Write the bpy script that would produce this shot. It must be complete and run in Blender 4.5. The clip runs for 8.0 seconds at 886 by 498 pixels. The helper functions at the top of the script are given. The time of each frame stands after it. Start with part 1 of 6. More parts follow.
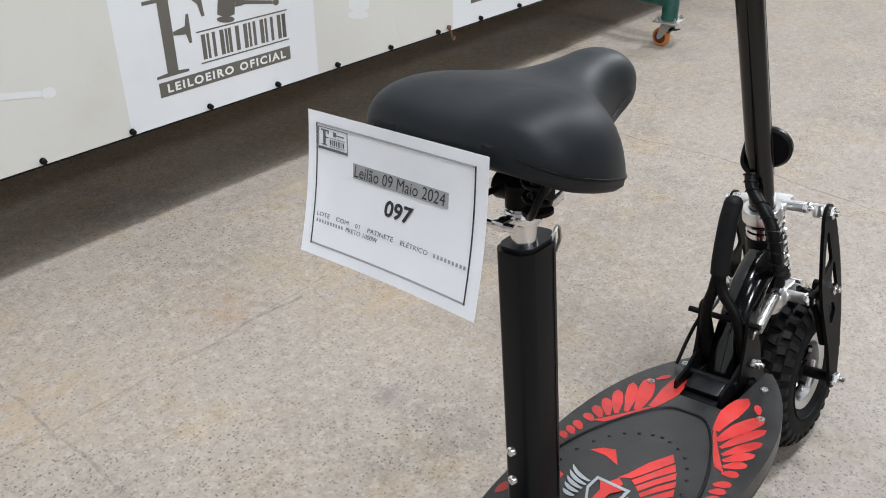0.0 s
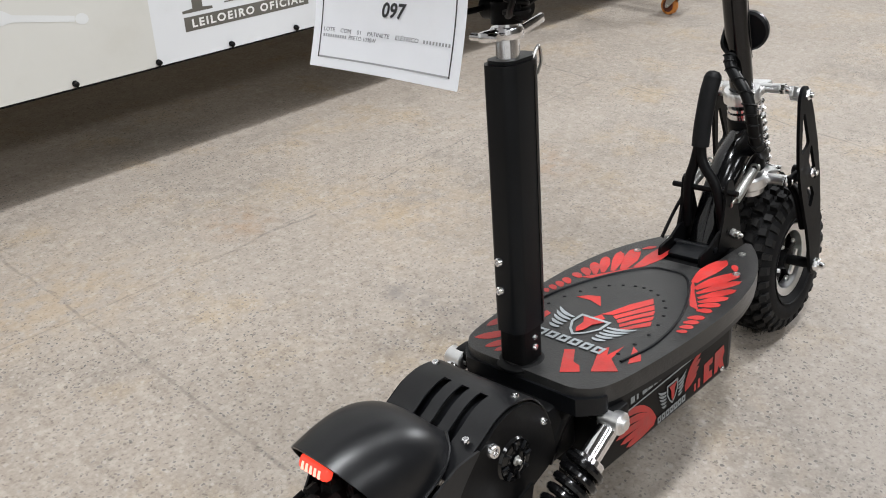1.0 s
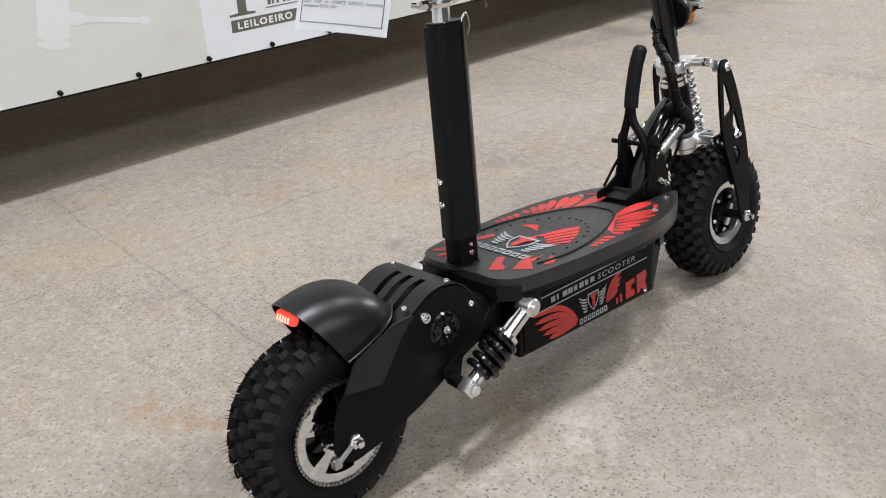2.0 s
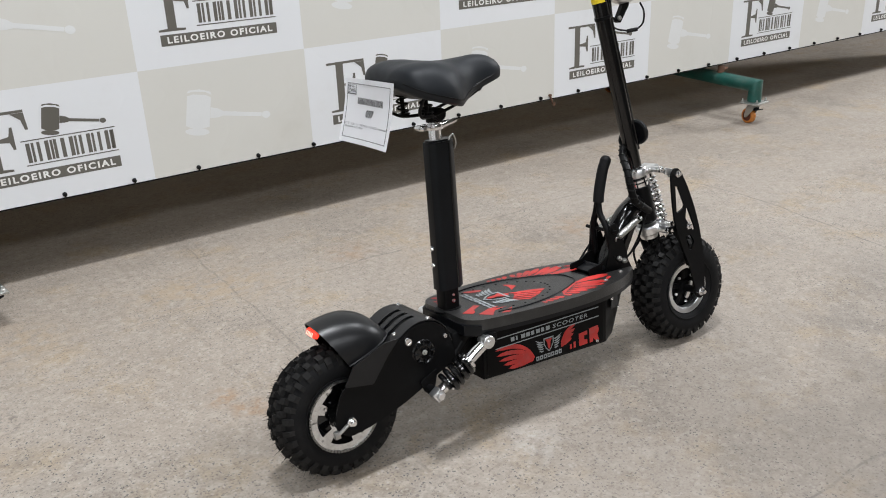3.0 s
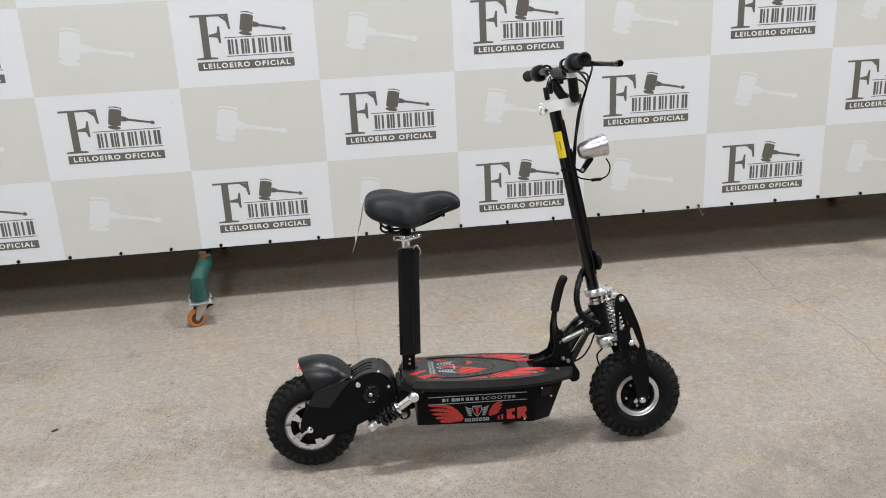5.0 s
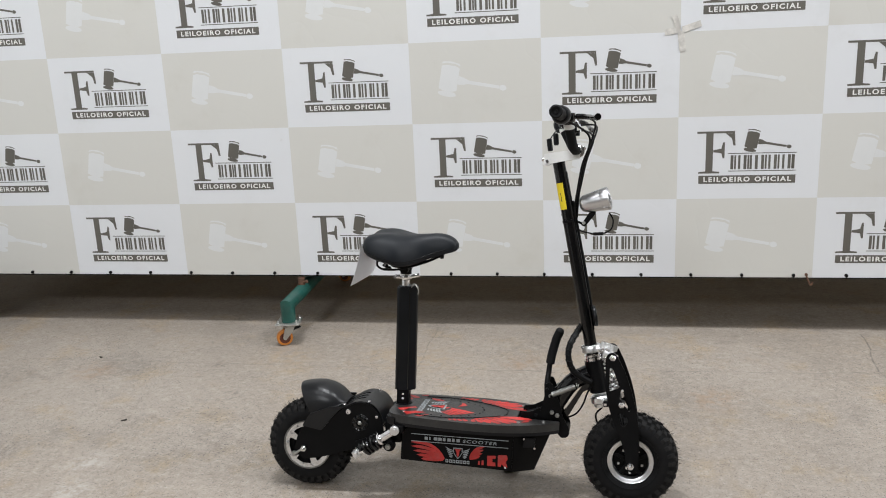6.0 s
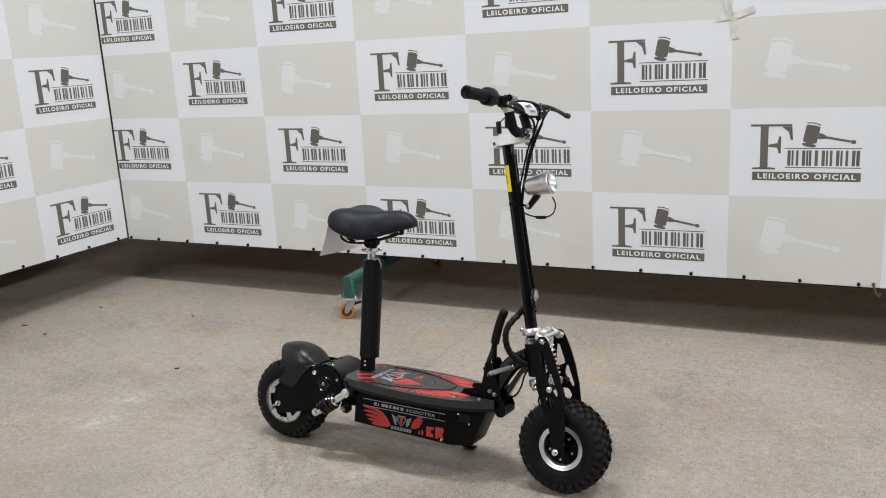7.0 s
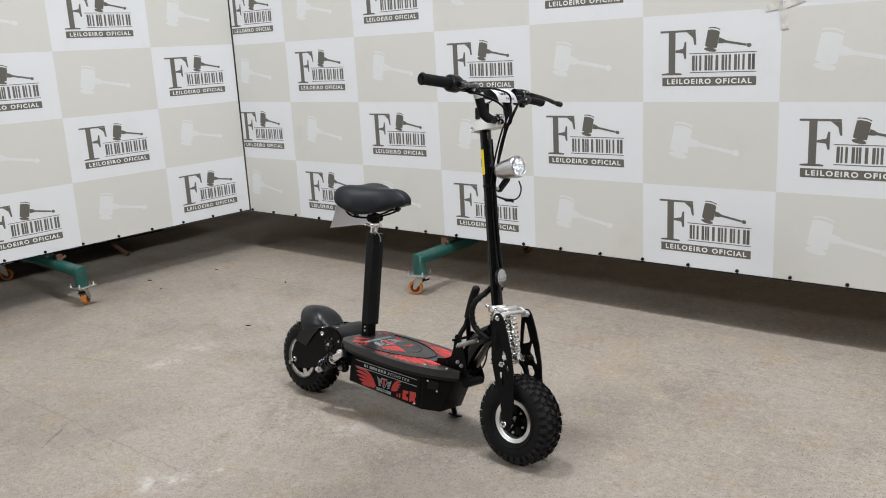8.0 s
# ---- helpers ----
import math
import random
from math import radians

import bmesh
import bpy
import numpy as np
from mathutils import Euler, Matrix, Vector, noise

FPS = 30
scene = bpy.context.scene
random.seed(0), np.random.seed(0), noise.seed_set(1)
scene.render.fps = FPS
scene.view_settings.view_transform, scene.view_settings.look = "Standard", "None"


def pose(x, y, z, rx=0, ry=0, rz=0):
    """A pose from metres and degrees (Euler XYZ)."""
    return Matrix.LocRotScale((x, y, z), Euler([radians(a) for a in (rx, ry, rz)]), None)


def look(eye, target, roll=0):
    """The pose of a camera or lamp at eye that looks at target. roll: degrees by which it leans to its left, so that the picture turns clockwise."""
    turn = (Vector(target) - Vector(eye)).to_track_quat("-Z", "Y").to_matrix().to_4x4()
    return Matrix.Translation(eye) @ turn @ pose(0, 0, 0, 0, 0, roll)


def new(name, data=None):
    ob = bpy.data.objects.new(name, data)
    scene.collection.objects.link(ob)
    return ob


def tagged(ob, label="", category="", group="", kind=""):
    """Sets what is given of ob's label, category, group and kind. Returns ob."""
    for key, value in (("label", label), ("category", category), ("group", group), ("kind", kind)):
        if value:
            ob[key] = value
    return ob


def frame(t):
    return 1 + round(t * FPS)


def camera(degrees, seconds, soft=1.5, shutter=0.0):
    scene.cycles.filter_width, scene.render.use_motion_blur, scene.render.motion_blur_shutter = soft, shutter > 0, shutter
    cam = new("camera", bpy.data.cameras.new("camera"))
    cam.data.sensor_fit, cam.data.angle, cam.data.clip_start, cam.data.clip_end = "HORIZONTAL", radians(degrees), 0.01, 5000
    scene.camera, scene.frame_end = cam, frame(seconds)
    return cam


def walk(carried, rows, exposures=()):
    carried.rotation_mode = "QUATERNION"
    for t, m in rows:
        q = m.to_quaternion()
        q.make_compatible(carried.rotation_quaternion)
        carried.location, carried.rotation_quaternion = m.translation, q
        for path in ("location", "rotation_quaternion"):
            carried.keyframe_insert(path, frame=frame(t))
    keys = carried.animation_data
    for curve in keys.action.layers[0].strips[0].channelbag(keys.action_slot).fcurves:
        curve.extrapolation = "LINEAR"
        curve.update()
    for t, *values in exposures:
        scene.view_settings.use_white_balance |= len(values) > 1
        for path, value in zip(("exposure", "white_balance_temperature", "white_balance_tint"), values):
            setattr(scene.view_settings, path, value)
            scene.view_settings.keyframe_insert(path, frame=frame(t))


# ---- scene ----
from mathutils.geometry import tessellate_polygon

cam = camera(54.7, 8.0, 1.0)
PATH = [
    (0, (-0.263, -0.325, 0.98), (1.057, 0.793, -0.024), 0.2),
    (0.3, (-0.292, -0.350, 0.934), (1.031, 0.775, -0.060), 0.15),
    (0.5, (-0.309, -0.378, 0.908), (1.009, 0.754, -0.083), 0.2),
    (1, (-0.382, -0.464, 0.853), (0.919, 0.698, -0.125), -0.2),
    (1.2, (-0.418, -0.511, 0.828), (0.878, 0.666, -0.139), -0.2),
    (2.3, (-0.564, -0.929, 0.902), (0.612, 0.426, 0.019), -2.0),
    (2.5, (-0.604, -1.033, 0.957), (0.544, 0.368, 0.11), -1.7),
    (3, (-0.599, -1.312, 1.041), (0.422, 0.228, 0.276), -2.3),
    (3.5, (-0.565, -1.633, 1.134), (0.287, 0.025, 0.408), -2.6),
    (4, (-0.435, -1.898, 1.215), (0.193, -0.131, 0.52), -2.5),
    (4.2, (-0.332, -1.982, 1.247), (0.2, -0.18, 0.561), -2.4),
    (5.3, (0.351, -2.238, 1.339), (0.428, -0.331, 0.741), -2.8),
    (5.5, (0.482, -2.251, 1.332), (0.457, -0.334, 0.76), -2.6),
    (6, (0.83, -2.252, 1.308), (0.486, -0.346, 0.81), -2.6),
    (6.5, (1.222, -2.184, 1.275), (0.558, -0.355, 0.811), -3.0),
    (7, (1.628, -2.115, 1.224), (0.76, -0.375, 0.757), -3.2),
    (7.5, (1.99, -2.016, 1.216), (0.916, -0.395, 0.748), -3.2),
    (8, (2.277, -1.897, 1.184), (1.007, -0.422, 0.724), -3.1),
]
walk(cam, [(t, look(eye, target, roll)) for t, eye, target, roll in PATH],
     exposures=[(0, 0.14, 6250, 10), (1.2, 0.21, 6450, 10), (2.5, 0.20, 6350, 10), (3.0, 0.10, 6400, 10), (4.0, 0.06, 6450, 10), (5.5, 0.07, 6450, 10), (6.0, -0.02, 6450, 10), (8.0, -0.02, 6450, 10)])

# ---- light: rows of ceiling lamps over a hall, added fills, a weak grey surround ----
world = bpy.data.worlds.new("hall_air")
scene.world = world
world.use_nodes = True
world.node_tree.nodes["Background"].inputs[0].default_value = (0.9, 0.95, 1.0, 1)
world.node_tree.nodes["Background"].inputs[1].default_value = 0.05
scene.view_settings.exposure = 0.0


def overhead_light(x, y, z, sx, sy, watts, colour):
    data = bpy.data.lights.new("ceiling_lamp_light", "AREA")
    data.shape, data.size, data.size_y, data.energy = "RECTANGLE", sx, sy, watts
    data.color = colour
    ob = new("ceiling_lamp_light", data)
    ob.location = (x, y, z)


COOL, WARM = (0.965, 0.985, 1.01), (1.0, 0.86, 0.66)
ROWS = (
    (-0.35, 5.2, 1.0, 0.35, COOL, ((0.05, 170), (3.0, 140))),
    (-7.0, 5.2, 1.5, 1.6, COOL, ((-1.7, 310), (1.6, 110))),
    # Added fill light that brightens the paper tag; no known lamp hangs here.
    (-2.4, 5.2, 1.2, 0.8, COOL, ((-1.75, 50),)),
    (-1.0, 5.2, 1.5, 0.6, COOL, ((10.5, 900),)),
    # Added unseen warm fill behind the banner, browning the shaded floor beneath it.
    (5.6, 5.2, 1.5, 0.5, WARM, ((-1.0, 12), (2.0, 12), (5.0, 12))),
)
for row_y, row_z, wide, deep, colour, columns in ROWS:
    for x, watts in columns:
        overhead_light(x, row_y, row_z, wide, deep, watts, colour)



# ---- materials ----
def nodes_of(name):
    m = bpy.data.materials.new(name)
    m.use_nodes = True
    nt = m.node_tree
    return m, nt, nt.nodes["Principled BSDF"]


def add(nt, kind, **values):
    n = nt.nodes.new(kind)
    for k, v in values.items():
        if k in n.inputs:
            n.inputs[k].default_value = v
    return n


def math_node(nt, op, a, b=0.0, c=None, clamp=False):
    n = nt.nodes.new("ShaderNodeMath")
    n.operation, n.use_clamp = op, clamp
    for i, v in enumerate((a, b, c)):
        if v is None:
            continue
        if isinstance(v, (int, float)):
            n.inputs[i].default_value = v
        else:
            nt.links.new(v, n.inputs[i])
    return n.outputs[0]


def ramp(nt, source, lo, hi, a=0.0, b=1.0):
    n = nt.nodes.new("ShaderNodeMapRange")
    n.interpolation_type = "SMOOTHSTEP"
    for i, v in enumerate((lo, hi, a, b)):
        n.inputs[i + 1].default_value = v
    nt.links.new(source, n.inputs[0])
    return n.outputs[0]


def mix(nt, fac, a, b, blend="MIX"):
    n = nt.nodes.new("ShaderNodeMix")
    n.data_type, n.blend_type = "RGBA", blend
    for sock, v in ((n.inputs[0], fac), (n.inputs[6], a), (n.inputs[7], b)):
        if isinstance(v, (int, float)):
            sock.default_value = v
        elif isinstance(v, tuple):
            sock.default_value = (*v, 1)
        else:
            nt.links.new(v, sock)
    return n.outputs[2]


def noise_tex(nt, coords, scale, detail=4.0, rough=0.55):
    n = add(nt, "ShaderNodeTexNoise", Scale=scale, Detail=detail, Roughness=rough)
    nt.links.new(coords, n.inputs["Vector"])
    return n.outputs["Fac"]


def relief(nt, bsdf, height, strength, distance=0.001):
    n = add(nt, "ShaderNodeBump", Strength=strength, Distance=distance)
    nt.links.new(height, n.inputs["Height"])
    nt.links.new(n.outputs[0], bsdf.inputs["Normal"])


def surface(name, rgb, rough, metal=0.0, vary=0.12, big=9.0, fine=180.0, bump=0.15, dust=0.0, dust_rgb=(0.3, 0.28, 0.25), coat=0.0, spec=0.5):
    """A worn surface: broad blotches, fine grain, a little dust and relief."""
    m, nt, b = nodes_of(name)
    co = nt.nodes.new("ShaderNodeTexCoord").outputs["Object"]
    large, small = noise_tex(nt, co, big), noise_tex(nt, co, fine, 3.0)
    dark = tuple(c * (1 - vary) for c in rgb)
    light = tuple(min(1.0, c * (1 + vary)) for c in rgb)
    col = mix(nt, ramp(nt, large, 0.3, 0.7), dark, light)
    col = mix(nt, math_node(nt, "MULTIPLY", ramp(nt, small, 0.4, 0.75), 0.35 * vary / 0.12 * 0.5), col, tuple(c * 0.7 for c in rgb))
    if dust:
        col = mix(nt, math_node(nt, "MULTIPLY", ramp(nt, noise_tex(nt, co, big * 2.3, 8.0, 0.7), 0.45, 0.75), dust), col, dust_rgb)
    nt.links.new(col, b.inputs["Base Color"])
    nt.links.new(ramp(nt, large, 0.2, 0.8, max(0.03, rough * 0.8), min(1.0, rough * 1.2)), b.inputs["Roughness"])
    b.inputs["Metallic"].default_value = metal
    b.inputs["Specular IOR Level"].default_value = spec
    b.inputs["Coat Weight"].default_value = coat
    if bump:
        relief(nt, b, small, bump)
    return m


BLACK_PAINT = surface("black_powder_coat", (0.0035, 0.0035, 0.0038), 0.42, vary=0.2, bump=0.12, dust=0.004, spec=0.11)
GLOSS_BLACK = surface("gloss_black_enamel", (0.003, 0.003, 0.0033), 0.16, vary=0.2, bump=0.02, coat=0.25, spec=0.35)
BLACK_PLASTIC = surface("black_plastic", (0.0045, 0.0050, 0.0062), 0.38, vary=0.2, bump=0.2, dust=0.006, spec=0.26)
MUDGUARD = surface("satin_black_plastic", (0.0055, 0.0057, 0.0066), 0.34, vary=0.15, bump=0.08, dust=0.008, spec=0.38)
DECK_TOP = surface("dark_grey_grip_plastic", (0.0175, 0.0172, 0.0170), 0.34, spec=0.52, vary=0.25, big=14, fine=420, bump=0.35, dust=0.12, dust_rgb=(0.115, 0.108, 0.10))
RUBBER = surface("black_tyre_rubber", (0.0045, 0.0045, 0.005), 0.66, vary=0.25, fine=260, bump=0.3, dust=0.02, spec=0.16)
TREAD = surface("dusty_tread_rubber", (0.0105, 0.0102, 0.0100), 0.7, vary=0.3, fine=260, bump=0.3, dust=0.10, dust_rgb=(0.10, 0.09, 0.08), spec=0.2)
GRIP = surface("black_grip_rubber", (0.005, 0.0053, 0.006), 0.6, vary=0.2, bump=0.3, dust=0.008, spec=0.18)
VINYL = surface("black_saddle_vinyl", (0.0056, 0.0076, 0.0104), 0.50, vary=0.12, fine=600, bump=0.09, dust=0.006, spec=0.30)
STICKER = surface("black_sticker_film", (0.003, 0.003, 0.0033), 0.4, vary=0.15, bump=0.03, spec=0.10)
SLEEVE = surface("smooth_black_sleeve", (0.0042, 0.0052, 0.0066), 0.36, vary=0.15, bump=0.05, spec=0.22)
CABLE = surface("black_cable", (0.004, 0.004, 0.0042), 0.45, bump=0.05, spec=0.15)
CHROME = surface("chrome", (0.85, 0.85, 0.86), 0.16, 1.0, vary=0.05, bump=0.02)
ALLOY = surface("machined_alloy", (0.84, 0.84, 0.84), 0.34, 1.0, vary=0.08, bump=0.1)
DULL_SILVER = surface("dull_silver_lacquer", (0.66, 0.66, 0.67), 0.3, 1.0, vary=0.08, bump=0.05)
ZINC = surface("zinc_plated_steel", (0.5, 0.5, 0.48), 0.4, 1.0, vary=0.2, bump=0.2, dust=0.15)
FACETS = surface("bright_reflector_foil", (0.93, 0.94, 0.96), 0.30, 0.75, vary=0.04, bump=0.1)
CHAIN_STEEL = surface("oiled_chain_steel", (0.30, 0.30, 0.29), 0.36, 1.0, vary=0.3, big=60, bump=0.2)
WHITE_PAINT = surface("white_painted_metal", (0.78, 0.78, 0.76), 0.35, vary=0.05, bump=0.05)
RED_PRINT = surface("red_print", (0.46, 0.025, 0.021), 0.40, vary=0.22, big=22, fine=300, bump=0.15, dust=0.30, dust_rgb=(0.21, 0.14, 0.13), spec=0.5)
PALE_PRINT = surface("pale_print", (0.29, 0.315, 0.325), 0.5, vary=0.15, bump=0.05)
YELLOW = surface("yellow_sticker", (0.72, 0.55, 0.015), 0.4, vary=0.06, bump=0.05)
PAPER = surface("white_paper", (0.88, 0.89, 0.92), 0.8, vary=0.02, big=20, fine=500, bump=0.05)
def let_light_through(m, rgb, share):
    """Thin paper: part of the light passes to the other side."""
    nt = m.node_tree
    b = nt.nodes["Principled BSDF"]
    thin, both = nt.nodes.new("ShaderNodeBsdfTranslucent"), nt.nodes.new("ShaderNodeMixShader")
    thin.inputs[0].default_value = (*rgb, 1)
    both.inputs[0].default_value = share
    nt.links.new(b.outputs[0], both.inputs[1])
    nt.links.new(thin.outputs[0], both.inputs[2])
    nt.links.new(both.outputs[0], nt.nodes["Material Output"].inputs[0])


let_light_through(PAPER, (0.90, 0.91, 0.93), 0.3)
INK = surface("black_ink", (0.02, 0.02, 0.022), 0.7, vary=0.1, bump=0.0)
SOFT_INK = surface("soft_grey_ink", (0.09, 0.09, 0.10), 0.7, vary=0.05, bump=0.0)
GREY_INK = surface("grey_ink", (0.30, 0.30, 0.31), 0.7, vary=0.05, bump=0.0)
GREEN = surface("green_enamel", (0.009, 0.075, 0.060), 0.38, vary=0.2, bump=0.12, dust=0.12)
RUST = surface("rusty_steel", (0.12, 0.06, 0.035), 0.8, vary=0.4, bump=0.5)
ORANGE = surface("orange_polyurethane", (0.55, 0.195, 0.032), 0.45, vary=0.15, bump=0.1, dust=0.2, dust_rgb=(0.25, 0.15, 0.07))
BROWN = surface("brown_wheel_core", (0.11, 0.03, 0.015), 0.5, vary=0.2)
LOGO_INK = surface("warm_grey_print", (0.115, 0.107, 0.092), 0.5, vary=0.08, big=5, bump=0.03)
PALE_GAVEL = surface("cream_print", (0.672, 0.682, 0.680), 0.5, vary=0.03, big=5, bump=0.03)
WHITE_PRINT = surface("white_print", (0.76, 0.76, 0.74), 0.5, vary=0.03, bump=0.03)
TAPE = surface("grey_tape", (0.60, 0.58, 0.54), 0.55, vary=0.2, big=30, bump=0.2)
HALL_PAINT = surface("hall_paint", (0.125, 0.115, 0.098), 0.8, vary=0.1, big=0.7, bump=0.1)


def turned_alloy():
    """Lathe-turned bright metal: fine rings round the axle streak its reflections."""
    m = surface("turned_bright_alloy", (0.70, 0.71, 0.72), 0.17, 1.0, vary=0.06, fine=34, bump=0)
    nt = m.node_tree
    b = nt.nodes["Principled BSDF"]
    way = nt.nodes.new("ShaderNodeTangent")
    way.direction_type, way.axis = "RADIAL", "Y"
    nt.links.new(way.outputs[0], b.inputs["Tangent"])
    b.inputs["Anisotropic"].default_value = 0.6
    relief(nt, b, noise_tex(nt, nt.nodes.new("ShaderNodeTexCoord").outputs["Object"], 30, 2.0), 0.6, 0.012)
    return m


TURNED = turned_alloy()


def glowing(name, rgb, strength, base):
    m, nt, b = nodes_of(name)
    b.inputs["Base Color"].default_value = (*base, 1)
    b.inputs["Emission Color"].default_value = (*rgb, 1)
    b.inputs["Emission Strength"].default_value = strength
    b.inputs["Roughness"].default_value = 0.25
    return m


TAIL_RED = glowing("lit_red_lens", (1.0, 0.07, 0.035), 0.9, (0.5, 0.02, 0.02))
TAIL_CORE = glowing("lit_red_core", (1.0, 0.42, 0.30), 1.4, (0.7, 0.2, 0.2))


def lens_glass():
    m, nt, b = nodes_of("clear_lamp_lens")
    b.inputs["Base Color"].default_value = (0.95, 0.96, 0.97, 1)
    b.inputs["Transmission Weight"].default_value = 1.0
    b.inputs["Roughness"].default_value = 0.04
    return m


LENS = lens_glass()


STRETCH = 0.9905  # the sheet is pulled a little tighter on its right half


def banner_material(name, width, height, shift):
    """Printed vinyl: a checker of white and beige fields, creases and dirt."""
    m, nt, b = nodes_of(name)
    co = nt.nodes.new("ShaderNodeTexCoord").outputs["Object"]
    sep = nt.nodes.new("ShaderNodeSeparateXYZ")
    nt.links.new(co, sep.inputs[0])
    across = math_node(nt, "ADD", sep.outputs[0], math_node(nt, "MULTIPLY", math_node(nt, "MAXIMUM", sep.outputs[0], 0.0), 1 / STRETCH - 1))
    col = math_node(nt, "FLOOR", math_node(nt, "DIVIDE", across, width))
    row = math_node(nt, "FLOOR", math_node(nt, "DIVIDE", sep.outputs[2], height))
    odd = math_node(nt, "FLOORED_MODULO", math_node(nt, "ADD", math_node(nt, "ADD", col, row), shift), 2.0)
    base = mix(nt, odd, (0.612, 0.605, 0.567), (0.700, 0.715, 0.735))
    soil = math_node(nt, "MULTIPLY", ramp(nt, noise_tex(nt, co, 3.5, 7.0, 0.7), 0.52, 0.8), 0.18)
    base = mix(nt, soil, base, (0.42, 0.39, 0.32))
    scuff = math_node(nt, "MULTIPLY", ramp(nt, noise_tex(nt, co, 14.0, 6.0, 0.75), 0.66, 0.74), 0.22)
    base = mix(nt, scuff, base, (0.34, 0.31, 0.25))
    nt.links.new(base, b.inputs["Base Color"])
    b.inputs["Roughness"].default_value = 0.42
    fold = noise_tex(nt, co, 2.2, 3.0)
    crease = ramp(nt, math_node(nt, "ABSOLUTE", math_node(nt, "SUBTRACT", noise_tex(nt, co, 3.1, 2.0), 0.5)), 0.0, 0.02)
    relief(nt, b, math_node(nt, "ADD", fold, math_node(nt, "MULTIPLY", crease, 0.035)), 0.35, 0.012)
    return m


CELL_W, CELL_H = 0.5505, 0.3335
BANNER = banner_material("banner_vinyl", CELL_W, CELL_H, 0.0)
BANNER_SIDE = banner_material("banner_vinyl_side", CELL_W, CELL_H, 1.0)


def floor_material():
    """Ground concrete with dark and pale aggregate, tan stains, saw joints and hairline cracks."""
    m, nt, b = nodes_of("ground_concrete")
    co = nt.nodes.new("ShaderNodeTexCoord").outputs["Object"]
    broad, mid = noise_tex(nt, co, 0.8, 5.0), noise_tex(nt, co, 4.5, 6.0, 0.65)
    col = mix(nt, ramp(nt, broad, 0.3, 0.7), (0.330, 0.281, 0.232), (0.385, 0.337, 0.287))
    col = mix(nt, math_node(nt, "MULTIPLY", ramp(nt, mid, 0.50, 0.70), 0.64), col, (0.400, 0.305, 0.190))
    col = mix(nt, math_node(nt, "MULTIPLY", ramp(nt, noise_tex(nt, co, 2.1, 7.0, 0.7), 0.51, 0.68), 0.60), col, (0.212, 0.186, 0.160))
    blotch = noise_tex(nt, co, 11.0, 6.0, 0.7)
    col = mix(nt, math_node(nt, "MULTIPLY", ramp(nt, blotch, 0.55, 0.70), 0.34), col, (0.53, 0.475, 0.41))
    col = mix(nt, math_node(nt, "MULTIPLY", ramp(nt, blotch, 0.47, 0.30), 0.34), col, (0.20, 0.172, 0.14))
    clump = noise_tex(nt, co, 24.0, 4.0, 0.7)
    col = mix(nt, math_node(nt, "MULTIPLY", ramp(nt, clump, 0.54, 0.68), 0.30), col, (0.50, 0.44, 0.37))
    col = mix(nt, math_node(nt, "MULTIPLY", ramp(nt, clump, 0.44, 0.30), 0.34), col, (0.19, 0.158, 0.125))
    pebble = noise_tex(nt, co, 46.0, 3.0, 0.6)
    col = mix(nt, math_node(nt, "MULTIPLY", ramp(nt, pebble, 0.52, 0.66), 0.38), col, (0.50, 0.45, 0.385))
    col = mix(nt, math_node(nt, "MULTIPLY", ramp(nt, pebble, 0.46, 0.31), 0.40), col, (0.205, 0.168, 0.132))
    grain = noise_tex(nt, co, 150, 3.0, 0.6)
    col = mix(nt, math_node(nt, "MULTIPLY", ramp(nt, grain, 0.50, 0.64), 0.30), col, (0.48, 0.435, 0.380))
    col = mix(nt, math_node(nt, "MULTIPLY", ramp(nt, grain, 0.45, 0.32), 0.45), col, (0.178, 0.149, 0.124))
    warp = add(nt, "ShaderNodeTexNoise", Scale=60.0, Detail=2.0)
    nt.links.new(co, warp.inputs["Vector"])
    bent = nt.nodes.new("ShaderNodeVectorMath")
    bent.operation = "MULTIPLY_ADD"
    nt.links.new(warp.outputs["Color"], bent.inputs[0])
    bent.inputs[1].default_value = (0.012, 0.012, 0.012)
    nt.links.new(co, bent.inputs[2])

    def chips(scale, share, size):
        v = add(nt, "ShaderNodeTexVoronoi", Scale=scale)
        v.voronoi_dimensions = "2D"
        nt.links.new(bent.outputs[0], v.inputs["Vector"])
        sep = nt.nodes.new("ShaderNodeSeparateColor")
        nt.links.new(v.outputs["Color"], sep.inputs[0])
        pick = math_node(nt, "LESS_THAN", sep.outputs[0], share)
        near = ramp(nt, v.outputs["Distance"], size, size * 0.6)
        return math_node(nt, "MULTIPLY", pick, near)

    fleck = ramp(nt, noise_tex(nt, bent.outputs[0], 125, 4.0, 0.62), 0.625, 0.670)
    dark = math_node(nt, "MULTIPLY", math_node(nt, "MAXIMUM", fleck, chips(105, 0.15, 0.30)), ramp(nt, noise_tex(nt, co, 1.9, 4.0), 0.36, 0.62, 0.15, 1.0))
    dark2 = chips(150, 0.13, 0.36)
    pale = chips(105, 0.22, 0.4)
    col = mix(nt, math_node(nt, "MULTIPLY", pale, 0.45), col, (0.49, 0.45, 0.405))
    col = mix(nt, math_node(nt, "MULTIPLY", dark2, 0.6), col, (0.131, 0.112, 0.098))
    col = mix(nt, math_node(nt, "MULTIPLY", dark, 0.8), col, (0.072, 0.066, 0.062))
    sep = nt.nodes.new("ShaderNodeSeparateXYZ")
    wob = add(nt, "ShaderNodeTexNoise", Scale=5.0, Detail=6.0)
    nt.links.new(co, wob.inputs["Vector"])
    sway = nt.nodes.new("ShaderNodeVectorMath")
